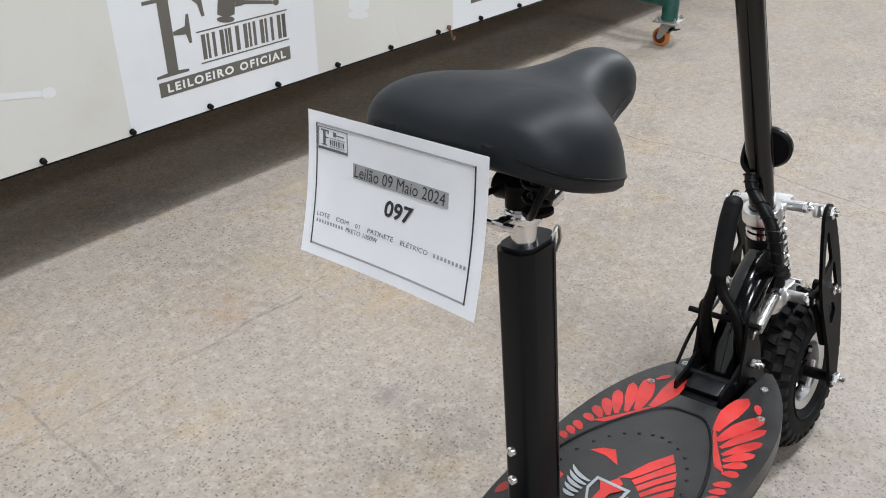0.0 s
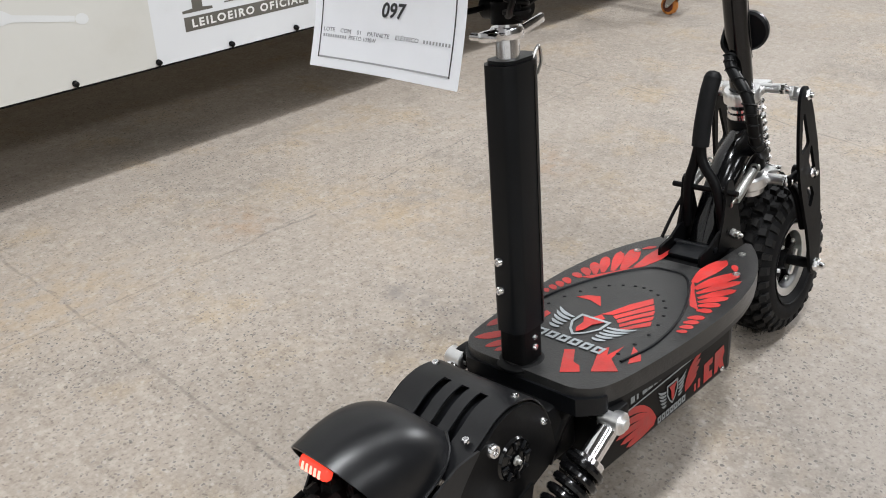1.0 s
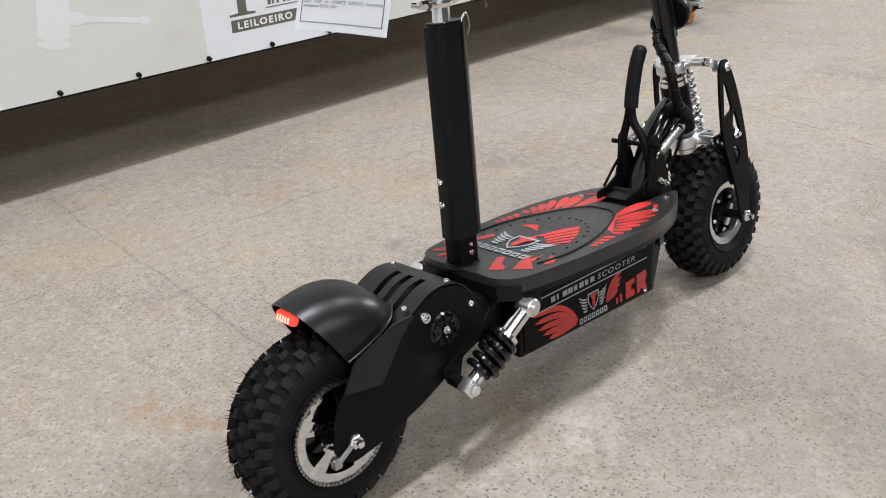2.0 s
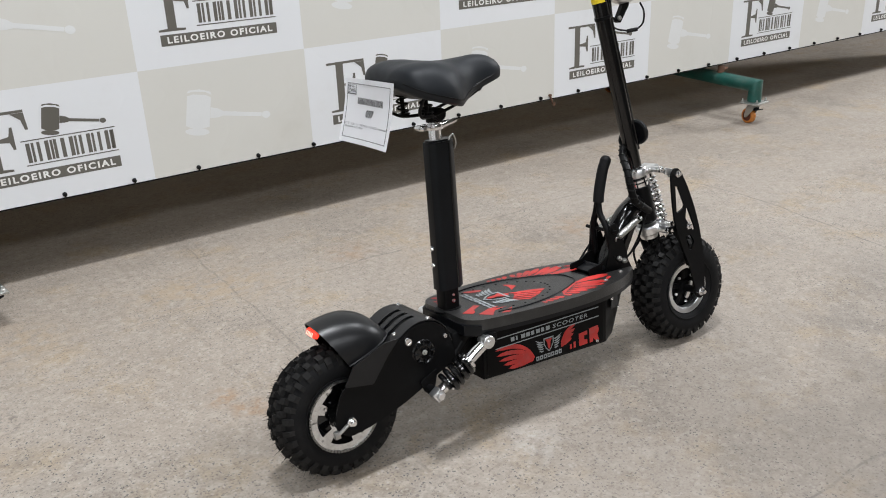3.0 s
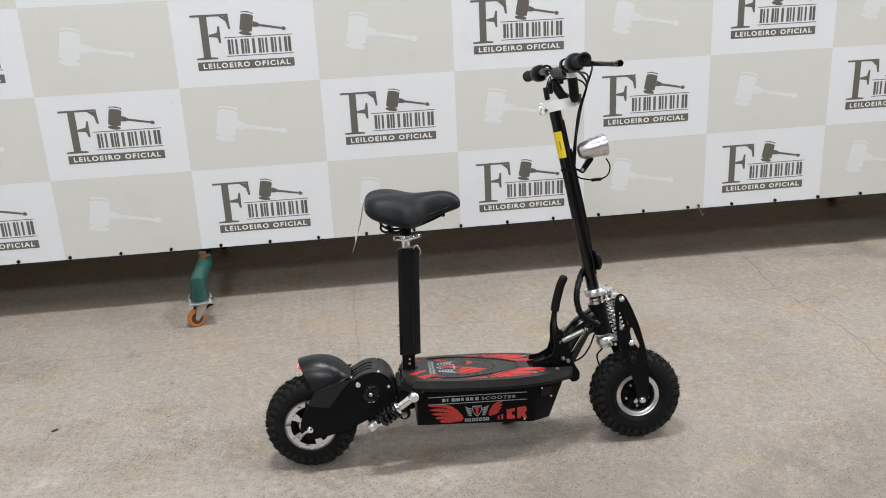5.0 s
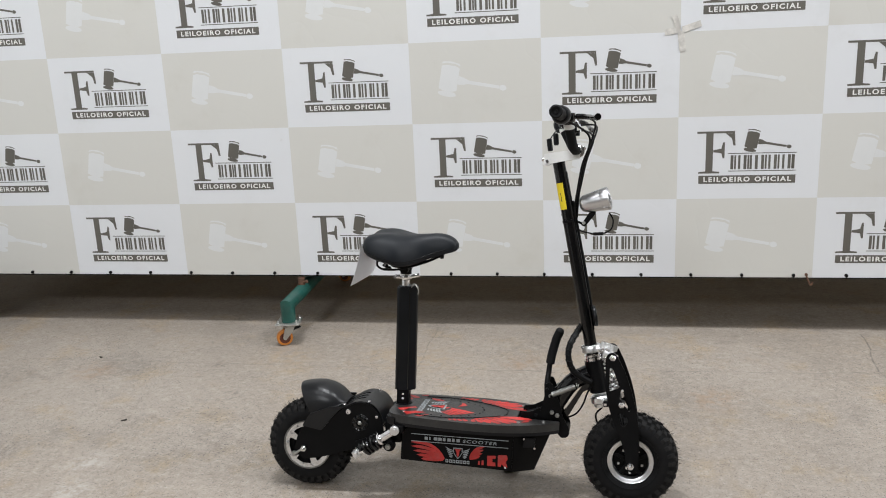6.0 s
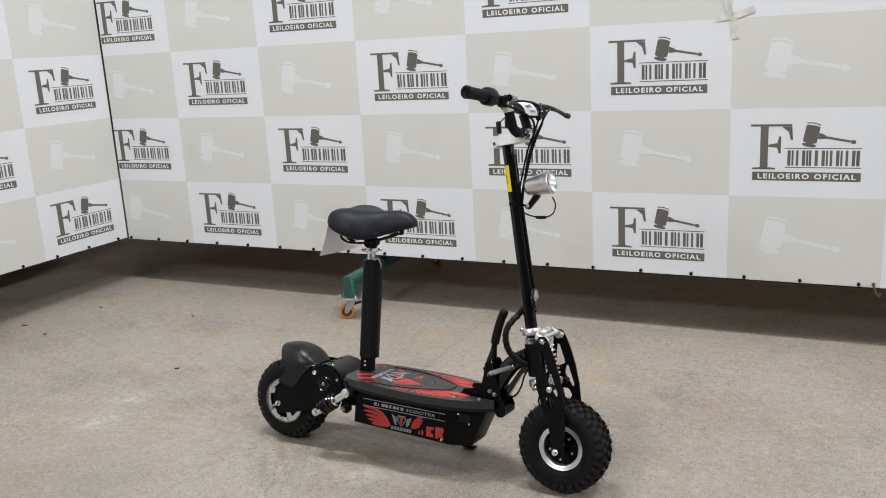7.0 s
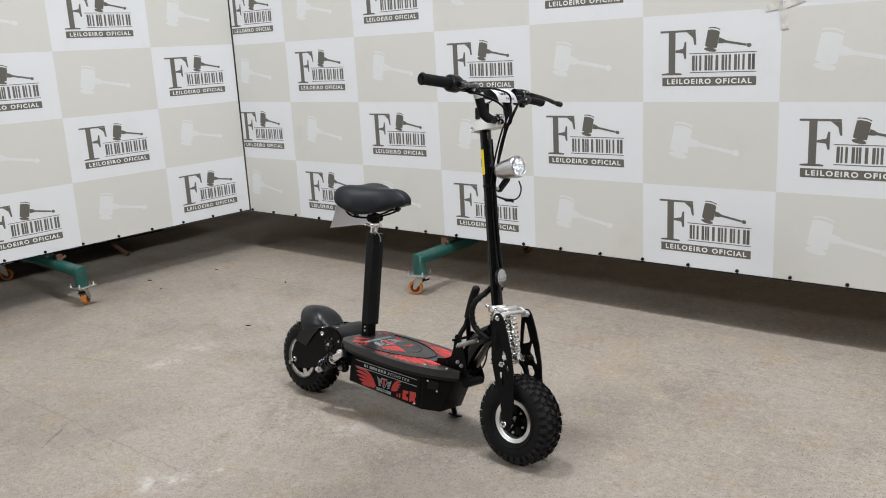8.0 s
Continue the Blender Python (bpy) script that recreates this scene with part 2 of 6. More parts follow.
    sway.operation = "MULTIPLY_ADD"
    nt.links.new(wob.outputs["Color"], sway.inputs[0])
    sway.inputs[1].default_value = (0.05, 0.05, 0)
    nt.links.new(co, sway.inputs[2])
    nt.links.new(sway.outputs[0], sep.inputs[0])
    lines = None
    for (x0, y0), (x1, y1), half, strength in FLOOR_LINES:
        x0, y0, x1, y1 = x0 + 0.025, y0 + 0.025, x1 + 0.025, y1 + 0.025
        far = math.hypot(x1 - x0, y1 - y0)
        ux, uy = (x1 - x0) / far, (y1 - y0) / far
        across = math_node(nt, "ABSOLUTE", math_node(nt, "ADD", math_node(nt, "MULTIPLY", sep.outputs[0], -uy), math_node(nt, "MULTIPLY_ADD", sep.outputs[1], ux, uy * x0 - ux * y0)))
        along = math_node(nt, "ADD", math_node(nt, "MULTIPLY", sep.outputs[0], ux), math_node(nt, "MULTIPLY_ADD", sep.outputs[1], uy, -ux * x0 - uy * y0))
        here = math_node(nt, "MULTIPLY", ramp(nt, across, half, half * 0.3), math_node(nt, "LESS_THAN", math_node(nt, "ABSOLUTE", math_node(nt, "SUBTRACT", along, far / 2)), far / 2))
        here = math_node(nt, "MULTIPLY", here, strength)
        lines = here if lines is None else math_node(nt, "MAXIMUM", lines, here)
    for x, y, r, strength in FLOOR_SPOTS:
        away = nt.nodes.new("ShaderNodeVectorMath")
        away.operation = "DISTANCE"
        nt.links.new(sway.outputs[0], away.inputs[0])
        away.inputs[1].default_value = (x + 0.025, y + 0.025, 0)
        here = math_node(nt, "MULTIPLY", ramp(nt, away.outputs["Value"], r, 0.0), strength)
        lines = math_node(nt, "MAXIMUM", lines, math_node(nt, "MULTIPLY", here, ramp(nt, noise_tex(nt, co, 38, 5.0, 0.7), 0.50, 0.60)))
    # Trodden-in dirt, deepened to stand in for weaker light on the near floor.
    for x, y, r, strength in FLOOR_STAINS_FALLOFF:
        away = nt.nodes.new("ShaderNodeVectorMath")
        away.operation = "DISTANCE"
        nt.links.new(co, away.inputs[0])
        away.inputs[1].default_value = (x, y, 0)
        here = math_node(nt, "MULTIPLY", ramp(nt, away.outputs["Value"], r, 0.2 * r), ramp(nt, noise_tex(nt, co, 1.7, 7.0, 0.68), 0.36, 0.58, 0.25, 1.0))
        col = mix(nt, math_node(nt, "MULTIPLY", here, strength), col, (0.135, 0.115, 0.095))
    for x, y, r, strength, tone in FLOOR_MARKS:
        away = nt.nodes.new("ShaderNodeVectorMath")
        away.operation = "DISTANCE"
        nt.links.new(sway.outputs[0], away.inputs[0])
        away.inputs[1].default_value = (x + 0.025, y + 0.025, 0)
        here = math_node(nt, "MULTIPLY", ramp(nt, away.outputs["Value"], r, 0.0), ramp(nt, noise_tex(nt, co, 21, 5.0, 0.7), 0.40, 0.60))
        col = mix(nt, math_node(nt, "MULTIPLY", here, strength), col, tone)
    broken = math_node(nt, "MULTIPLY", lines, ramp(nt, noise_tex(nt, co, 30, 4.0, 0.7), 0.35, 0.6, 0.25, 1.0))
    col = mix(nt, 1.0, col, (0.845, 0.845, 0.85), "MULTIPLY")
    col = mix(nt, broken, col, (0.081, 0.074, 0.068))
    nt.links.new(col, b.inputs["Base Color"])
    nt.links.new(ramp(nt, mid, 0.3, 0.7, 0.42, 0.62), b.inputs["Roughness"])
    b.inputs["Specular IOR Level"].default_value = 0.35
    h = math_node(nt, "SUBTRACT", grain, math_node(nt, "MULTIPLY", broken, 1.5))
    relief(nt, b, h, 0.25, 0.0015)
    return m


# Joints and cracks of the floor: two ends, half width, strength.
FLOOR_LINES = [
    ((-2.5, 0.878), (0.45, 0.872), 0.0035, 0.32),
    ((0.45, 0.872), (1.9, 0.93), 0.004, 0.4),
    ((0.145, 1.34), (0.135, 0.30), 0.0050, 0.34),
    ((0.135, 0.30), (0.12, -1.6), 0.004, 0.22),
    ((1.935, 1.35), (1.885, 0.95), 0.0045, 0.6),
    ((1.885, 0.95), (1.915, 0.36), 0.0045, 0.55),
    ((1.915, 0.36), (1.83, -0.10), 0.0045, 0.5),
    ((0.53, 0.878), (0.69, 0.862), 0.006, 0.55),
    ((-1.5, -0.684), (0.145, -0.662), 0.0045, 0.34),
    ((-0.377, -0.832), (-0.47, -0.717), 0.008, 0.6),
    ((0.6, -0.622), (0.841, -0.622), 0.004, 0.5),
    ((0.841, -0.622), (1.25, -0.65), 0.004, 0.5),
    ((-1.465, -0.328), (-1.44, -0.168), 0.006, 0.45),
]
# Dark scuffed patches: place, radius, strength.
FLOOR_SPOTS = [(-0.70, 0.835, 0.07, 0.8), (-0.51, 0.575, 0.075, 0.75), (0.165, 1.24, 0.06, 0.8), (-0.83, 0.34, 0.035, 0.6), (-0.83, 0.0, 0.06, 0.5), (0.10, 1.05, 0.05, 0.5), (0.75, 0.35, 0.12, 0.35)]
# Broad stains, also painting the light's falloff toward -y: place, radius, strength.
FLOOR_STAINS_FALLOFF = [(0.9, -0.75, 1.0, 0.52), (-0.5, -0.9, 0.8, 0.40), (-2.2, -0.6, 1.2, 0.34), (2.0, -0.8, 1.3, 0.46), (1.3, 0.35, 0.6, 0.18)]
# Rusty drips and pale scrapes: place, radius, strength, colour.
RUSTY, CHALKY, TAN, GREYISH = (0.34, 0.19, 0.085), (0.60, 0.57, 0.53), (0.44, 0.32, 0.19), (0.22, 0.20, 0.185)
FLOOR_MARKS = [(-0.10, 0.37, 0.06, 0.7, RUSTY), (-0.065, 0.30, 0.06, 0.8, RUSTY), (-0.02, 0.245, 0.055, 0.7, RUSTY), (-1.2, 0.75, 0.15, 0.4, RUSTY), (0.55, 0.95, 0.12, 0.45, RUSTY), (1.25, 0.65, 0.14, 0.4, RUSTY), (0.13, -0.75, 0.07, 0.8, CHALKY), (0.175, -0.695, 0.06, 0.7, CHALKY), (0.224, -0.60, 0.05, 0.6, CHALKY), (-0.43, 0.95, 0.22, 0.4, TAN), (0.15, 0.95, 0.25, 0.4, TAN), (-0.02, 1.0, 0.2, 0.35, TAN), (0.85, 0.75, 0.3, 0.35, TAN), (-0.74, -0.16, 0.13, 0.5, CHALKY), (-0.78, 0.02, 0.11, 0.5, CHALKY), (0.575, 0.506, 0.05, 0.8, GREYISH), (0.583, 0.445, 0.05, 0.8, GREYISH), (0.605, 0.385, 0.05, 0.8, GREYISH), (0.587, 0.321, 0.045, 0.7, GREYISH), (0.35, -0.19, 0.09, 0.5, CHALKY)]
FLOOR = floor_material()


# ---- mesh helpers ----
def finish(bm, name, material, angle=38):
    bmesh.ops.recalc_face_normals(bm, faces=bm.faces)
    limit = radians(angle)
    for f in bm.faces:
        f.smooth = True
    for e in bm.edges:
        e.smooth = len(e.link_faces) == 2 and e.calc_face_angle(0) < limit
    me = bpy.data.meshes.new(name)
    bm.to_mesh(me)
    bm.free()
    me.materials.append(material)
    return me


def part(name, bm, material, parent, label="", angle=38):
    """One mesh object under a thing or a part."""
    ob = new(name, bm if isinstance(bm, bpy.types.Mesh) else finish(bm, name, material, angle))
    ob.parent = parent
    return tagged(ob, label)


def thing(name, label, category, m=None, group="", kind=""):
    ob = new(name)
    ob.empty_display_size = 0.05
    if m is not None:
        ob.matrix_basis = m
    return tagged(ob, label, category, group, kind)


def thicken(bm, depth):
    """Gives an open sheet a second side, depth behind its normals, and closes the rim."""
    bmesh.ops.recalc_face_normals(bm, faces=bm.faces)
    bm.normal_update()
    faces = bm.faces[:]
    rim = [e for e in bm.edges if len(e.link_faces) == 1]
    back = {v: bm.verts.new(v.co - v.normal * depth) for v in bm.verts[:]}
    for f in faces:
        bm.faces.new([back[v] for v in reversed(f.verts)])
    for e in rim:
        a, b = e.verts
        bm.faces.new((a, b, back[b], back[a]))
    return bm


def join(*bms):
    out = bmesh.new()
    for b in bms:
        me = bpy.data.meshes.new("tmp")
        b.to_mesh(me)
        b.free()
        out.from_mesh(me)
        bpy.data.meshes.remove(me)
    return out


def box(centre, size, bevel=0.0, turn=None, segments=2):
    bm = bmesh.new()
    bmesh.ops.create_cube(bm, size=1.0)
    bmesh.ops.scale(bm, vec=size, verts=bm.verts)
    if bevel:
        bmesh.ops.bevel(bm, geom=bm.edges[:], offset=bevel, segments=segments, affect="EDGES", profile=0.5)
    m = Matrix.Translation(centre) @ (turn.to_4x4() if turn else Matrix.Identity(4))
    bmesh.ops.transform(bm, matrix=m, verts=bm.verts)
    return bm


def frame_of(way):
    way = Vector(way).normalized()
    side = way.cross(Vector((0, 0, 1)))
    if side.length < 1e-3:
        side = way.cross(Vector((1, 0, 0)))
    side.normalize()
    return way, side, side.cross(way)


def lathe(origin, way, profile, seg=32, closed=False):
    """Turns a profile of (radius, height along way) round an axis."""
    w, a, b = frame_of(way)
    o, bm = Vector(origin), bmesh.new()
    rings = []
    for r, h in profile:
        if r < 1e-6:
            rings.append([bm.verts.new(o + w * h)])
        else:
            rings.append([bm.verts.new(o + w * h + (a * math.cos(i * math.tau / seg) + b * math.sin(i * math.tau / seg)) * r) for i in range(seg)])
    pairs = list(zip(rings, rings[1:])) + ([(rings[-1], rings[0])] if closed else [])
    for p, q in pairs:
        for i in range(seg):
            j = (i + 1) % seg
            if len(p) == 1 and len(q) == 1:
                continue
            if len(p) == 1:
                bm.faces.new((p[0], q[i], q[j]))
            elif len(q) == 1:
                bm.faces.new((p[i], p[j], q[0]))
            else:
                bm.faces.new((p[i], p[j], q[j], q[i]))
    return bm


def cyl(p, q, r, r2=None, seg=24, bevel=0.0):
    p, q = Vector(p), Vector(q)
    far, r2 = (q - p).length, r if r2 is None else r2
    k = bevel
    prof = [(0, 0), (r - k, 0), (r, k), (r2, far - k), (r2 - k, far), (0, far)] if k else [(0, 0), (r, 0), (r2, far), (0, far)]
    return lathe(p, q - p, prof, seg)


def smooth_line(points, steps=6):
    pts = [Vector(p) for p in points]
    if len(pts) < 3:
        return pts
    ext = [pts[0] * 2 - pts[1]] + pts + [pts[-1] * 2 - pts[-2]]
    out = []
    for a, b, c, d in zip(ext, ext[1:], ext[2:], ext[3:]):
        for i in range(steps):
            t = i / steps
            out.append(0.5 * ((2 * b) + (c - a) * t + (2 * a - 5 * b + 4 * c - d) * t * t + (3 * b - a - 3 * c + d) * t ** 3))
    return out + [pts[-1]]


def tube(points, r, seg=10, steps=6, curved=True, radii=None):
    """A round bar along a line; sharp corners are mitred."""
    pts = smooth_line(points, steps) if curved else [Vector(p) for p in points]
    n, bm, rings = len(pts), bmesh.new(), []
    up = None
    for i, p in enumerate(pts):
        t0 = (p - pts[i - 1]).normalized() if i else (pts[1] - p).normalized()
        t1 = (pts[i + 1] - p).normalized() if i < n - 1 else t0
        t = (t0 + t1).normalized()
        if up is None:
            _, up, _ = frame_of(t)
        side = t.cross(up).normalized()
        up = side.cross(t).normalized()
        bend = t1 - t0
        stretch = 1.0 / max(0.5, t.dot(t1))
        ring = []
        rad = r if radii is None else radii[min(len(radii) - 1, int(i * len(radii) / n))]
        for k in range(seg):
            a = k * math.tau / seg
            v = (up * math.cos(a) + side * math.sin(a)) * rad
            if bend.length > 1e-4:
                bd = (bend - t * bend.dot(t)).normalized()
                v += bd * v.dot(bd) * (stretch - 1)
            ring.append(bm.verts.new(p + v))
        rings.append(ring)
    for p, q in zip(rings, rings[1:]):
        for k in range(seg):
            bm.faces.new((p[k], p[(k + 1) % seg], q[(k + 1) % seg], q[k]))
    bm.faces.new(rings[0])
    bm.faces.new(rings[-1])
    return bm


def coil(p, q, big, r, turns, seg=8, per=18):
    p, q = Vector(p), Vector(q)
    w, a, b = frame_of(q - p)
    far, n = (q - p).length, int(turns * per)
    pts = [p + w * far * i / n + (a * math.cos(i * math.tau / per) + b * math.sin(i * math.tau / per)) * big for i in range(n + 1)]
    return tube(pts, r, seg, curved=False)


def round_corners(poly, radius, steps=4):
    out, n = [], len(poly)
    for i in range(n):
        p, a, c = Vector(poly[i]), Vector(poly[i - 1]), Vector(poly[(i + 1) % n])
        k = min(radius, (a - p).length * 0.45, (c - p).length * 0.45)
        s, e = p + (a - p).normalized() * k, p + (c - p).normalized() * k
        for j in range(steps + 1):
            t = j / steps
            out.append(tuple((1 - t) ** 2 * s + 2 * t * (1 - t) * p + t * t * e))
    return out


def slab(outer, depth, at, holes=(), chamfer=0.0):
    """A flat shape with holes, extruded: at(u, v, w) gives the place, w from 0 to depth."""
    bm = bmesh.new()
    loops = [list(outer), *[list(h) for h in holes]]
    flat = [p for lp in loops for p in lp]
    tris = tessellate_polygon([[Vector((u, v, 0)) for u, v in lp] for lp in loops])
    low = [bm.verts.new(at(u, v, 0)) for u, v in flat]
    high = [bm.verts.new(at(u, v, depth)) for u, v in flat]
    for t in tris:
        if len(set(t)) == 3:
            try:
                bm.faces.new([high[i] for i in t])
                bm.faces.new([low[i] for i in reversed(t)])
            except ValueError:
                pass
    k = 0
    for lp in loops:
        n = len(lp)
        for i in range(n):
            a, b = k + i, k + (i + 1) % n
            bm.faces.new((low[a], low[b], high[b], high[a]))
        k += n
    return bm


def in_xz(y):
    return lambda u, v, w: Vector((u, y + w, v))


def in_xy(z):
    return lambda u, v, w: Vector((u, v, z + w))


def lettering(text, size, bold=0.0, shear=0.0, space=1.0, width=None):
    """A flat mesh of built-in type in the x-y plane, its left foot at the origin, set to a width where one is given."""
    cu = bpy.data.curves.new("type", "FONT")
    cu.body, cu.size, cu.offset, cu.shear, cu.space_character = text, size, bold, shear, space
    cu.resolution_u = 3
    ob = bpy.data.objects.new("type", cu)
    scene.collection.objects.link(ob)
    me = bpy.data.meshes.new_from_object(ob.evaluated_get(bpy.context.evaluated_depsgraph_get()))
    bpy.data.objects.remove(ob)
    bpy.data.curves.remove(cu)
    bm = bmesh.new()
    bm.from_mesh(me)
    bpy.data.meshes.remove(me)
    x0, x1 = min(v.co.x for v in bm.verts), max(v.co.x for v in bm.verts)
    k = width / (x1 - x0) if width else 1.0
    for v in bm.verts:
        v.co.x = (v.co.x - x0) * k
    return bm


def placed(bm, m):
    bmesh.ops.transform(bm, matrix=m, verts=bm.verts)
    return bm


def bolt(p, way, r=0.006, h=0.006):
    """A domed cap screw with a hexagon socket rim."""
    return lathe(p, way, [(0, 0), (r, 0), (r, h * 0.55), (r * 0.8, h), (r * 0.5, h), (r * 0.42, h * 0.5), (0, h * 0.5)], 14)


def hex_nut(p, way, r=0.009, h=0.008, stud=0.006):
    return join(lathe(p, way, [(0, 0), (r, 0), (r, h * 0.8), (r * 0.85, h), (0, h)], 6), lathe(p, way, [(r * 0.5, h * 0.5), (r * 0.5, h + stud), (r * 0.4, h + stud + 0.001), (0, h + stud + 0.001)], 12))


# ---- the hall ----
X0, X1, Y0, Y1, HIGH = -9.0, 12.0, -13.0, 8.0, 6.0
floor = new("floor", finish(join(box(((X0 + X1) / 2, (Y0 + Y1) / 2, -0.1), (X1 - X0, Y1 - Y0, 0.2))), "floor", FLOOR))
tagged(floor, "worn grey concrete floor with dark aggregate and hairline joints", "floor", kind="structure")
for name, c, s in (("wall_north", ((X0 + X1) / 2, Y1 + 0.1, HIGH / 2), (X1 - X0 + 0.4, 0.2, HIGH)), ("wall_south", ((X0 + X1) / 2, Y0 - 0.1, HIGH / 2), (X1 - X0 + 0.4, 0.2, HIGH)), ("wall_west", (X0 - 0.1, (Y0 + Y1) / 2, HIGH / 2), (0.2, Y1 - Y0, HIGH)), ("wall_east", (X1 + 0.1, (Y0 + Y1) / 2, HIGH / 2), (0.2, Y1 - Y0, HIGH))):
    tagged(new(name, finish(box(c, s), name, HALL_PAINT)), "plain grey painted hall wall", "wall", kind="structure")
tagged(new("ceiling", finish(box(((X0 + X1) / 2, (Y0 + Y1) / 2, HIGH + 0.1), (X1 - X0 + 0.4, Y1 - Y0 + 0.4, 0.2)), "ceiling", HALL_PAINT)), "plain grey hall ceiling", "ceiling", kind="structure")


# ---- printed banners ----
def gavel_shape(k=1.0):
    """Outline pieces of the gavel: head, two end rings, handle, knob; its head's centre at the origin."""
    turn = Matrix.Rotation(radians(-11), 2)
    pieces = []

    def piece(pts):
        pieces.append([tuple(turn @ Vector((x * k, y * k))) for x, y in pts])

    def oval(cx, cy, rx, ry, n=14):
        return [(cx + rx * math.cos(i * math.tau / n), cy + ry * math.sin(i * math.tau / n)) for i in range(n)]

    piece([(-0.024, -0.029), (-0.012, -0.033), (0.012, -0.033), (0.024, -0.029), (0.024, 0.030), (0.012, 0.034), (-0.012, 0.034), (-0.024, 0.030)])
    piece([(-0.025, 0.035), (-0.012, 0.0395), (0.012, 0.0395), (0.025, 0.035), (0.022, 0.041), (0.0, 0.0445), (-0.022, 0.041)])
    piece(oval(0, -0.040, 0.025, 0.0075))
    piece([(0.0245, 0.010), (0.040, 0.008), (0.052, 0.003), (0.1335, 0.003), (0.1335, -0.005), (0.052, -0.006), (0.040, -0.010), (0.0245, -0.012)])
    piece(oval(0.1435, -0.001, 0.0095, 0.0075))
    return pieces


def rect(x0, z0, x1, z1):
    return [(x0, z0), (x1, z0), (x1, z1), (x0, z1)]


def logo_marks():
    """The dark marks of one emblem in its field, in metres from the field's lower left corner."""
    marks = [
        [(0.110, 0.112), (0.138, 0.112), (0.138, 0.266), (0.110, 0.266)],
        [(0.082, 0.104), (0.165, 0.104), (0.165, 0.110), (0.140, 0.1125), (0.108, 0.1125), (0.082, 0.110)],
        [(0.075, 0.266), (0.220, 0.266), (0.220, 0.274), (0.075, 0.274)],
        [(0.184, 0.2655), (0.220, 0.2655), (0.224, 0.216), (0.216, 0.216), (0.209, 0.245)],
        [(0.1385, 0.190), (0.170, 0.186), (0.176, 0.165), (0.183, 0.165), (0.183, 0.229), (0.176, 0.229), (0.170, 0.204), (0.1385, 0.198)],
        rect(0.196, 0.1825, 0.458, 0.1855), rect(0.199, 0.111, 0.458, 0.114),
        rect(0.084, 0.062, 0.458, 0.095),
    ]
    # a row of plain bars
    x = 0.203
    for w in (0.048, 0.042, 0.020, 0.046, 0.050, 0.036):
        marks.append(rect(x + (0.004 if w > 0.03 else 0.003), 0.1195, x + (0.015 if w > 0.03 else 0.014), 0.1765))
        if w > 0.03:
            marks.append(rect(x + 0.0185, 0.1195, x + 0.0255, 0.1765))
            marks.append(rect(x + w - 0.0145, 0.1195, x + w - 0.0060, 0.1765))
        x += w + 0.0025
    for p in gavel_shape(1.0):
        marks.append([(0.287 + u, 0.236 + v) for u, v in p])
    return marks


def print_mesh(name, pieces, material, lift):
    return finish(join(*[slab(p, 0.0001, lambda u, v, w: Vector((u, -lift - w, v))) for p in pieces]), name, material)


LOGO_MESH = print_mesh("emblem_print", logo_marks(), LOGO_INK, 0.0003)
GAVEL_MESH = print_mesh("gavel_print", [[(0.165 + u, 0.185 + v) for u, v in p] for p in gavel_shape(1.58)], PALE_GAVEL, 0.0003)
STRIP_MESH = finish(placed(lettering("LEILOEIRO OFICIAL", 0.0262, 0.0009, 0, 1.28, 0.338), Matrix.Translation((0.104, -0.0008, 0.0700)) @ Matrix.Rotation(radians(90), 4, "X")), "strip_lettering", WHITE_PRINT)
EYELET_MESH = finish(join(lathe((0, -0.002, 0), (0, -1, 0), [(0.004, 0), (0.011, 0), (0.011, 0.002), (0.004, 0.003)], 14), lathe((0, -0.004, 0), (0, -1, 0), [(0, 0), (0.006, 0.001), (0.0105, 0.007), (0.009, 0.014), (0.004, 0.017), (0, 0.0175)], 12), tube([(0, -0.006, 0), (0.002, -0.008, -0.012), (0.0, 0.004, -0.022)], 0.0028, 6)), "eyelet_tie", CABLE)
for v in EYELET_MESH.vertices:
    v.co *= 0.62


def banner(name, m, material, left, right, top, parity, label, skip=()):
    """A stretched printed sheet in its own x-z plane, facing -y; fields are counted from its origin."""
    root = thing(name, label, "banner", m)
    part("printed_sheet", box(((left + right) / 2, 0.001, top / 2), (right - left, 0.002, top)), material, root)
    part("hem_rod", tube([(left, 0.006, -0.002), (right, 0.006, -0.002)], 0.0045, 8, curved=False), CABLE, root, "dark rod in the bottom hem")
    c0, c1 = math.floor(left / CELL_W), math.ceil(right / CELL_W)
    for c in range(c0, c1):
        for r in range(0, int(top / CELL_H) + 1):
            x, z = c * CELL_W * (STRETCH if c > 0 else 1), r * CELL_H
            white = (c + r + parity) % 2 == 1
            lo, hi = (0.07, 0.46) if white else (0.10, 0.43)
            if x + lo < left - 0.03 or x + hi > right or z + 0.29 > top:
                continue
            ob = part("emblem_print" if white else "gavel_print", LOGO_MESH if white else GAVEL_MESH, None, root)
            ob.location = (x, 0, z)
            if white:
                part("strip_lettering", STRIP_MESH, None, ob)
    n = int((right - left) / EYELET_GAP)
    for i in range(n + 1):
        ob = part("eyelet_tie", EYELET_MESH, None, root)
        ob.location = (left + 0.022 + i * EYELET_GAP, 0, 0.010)
    return root


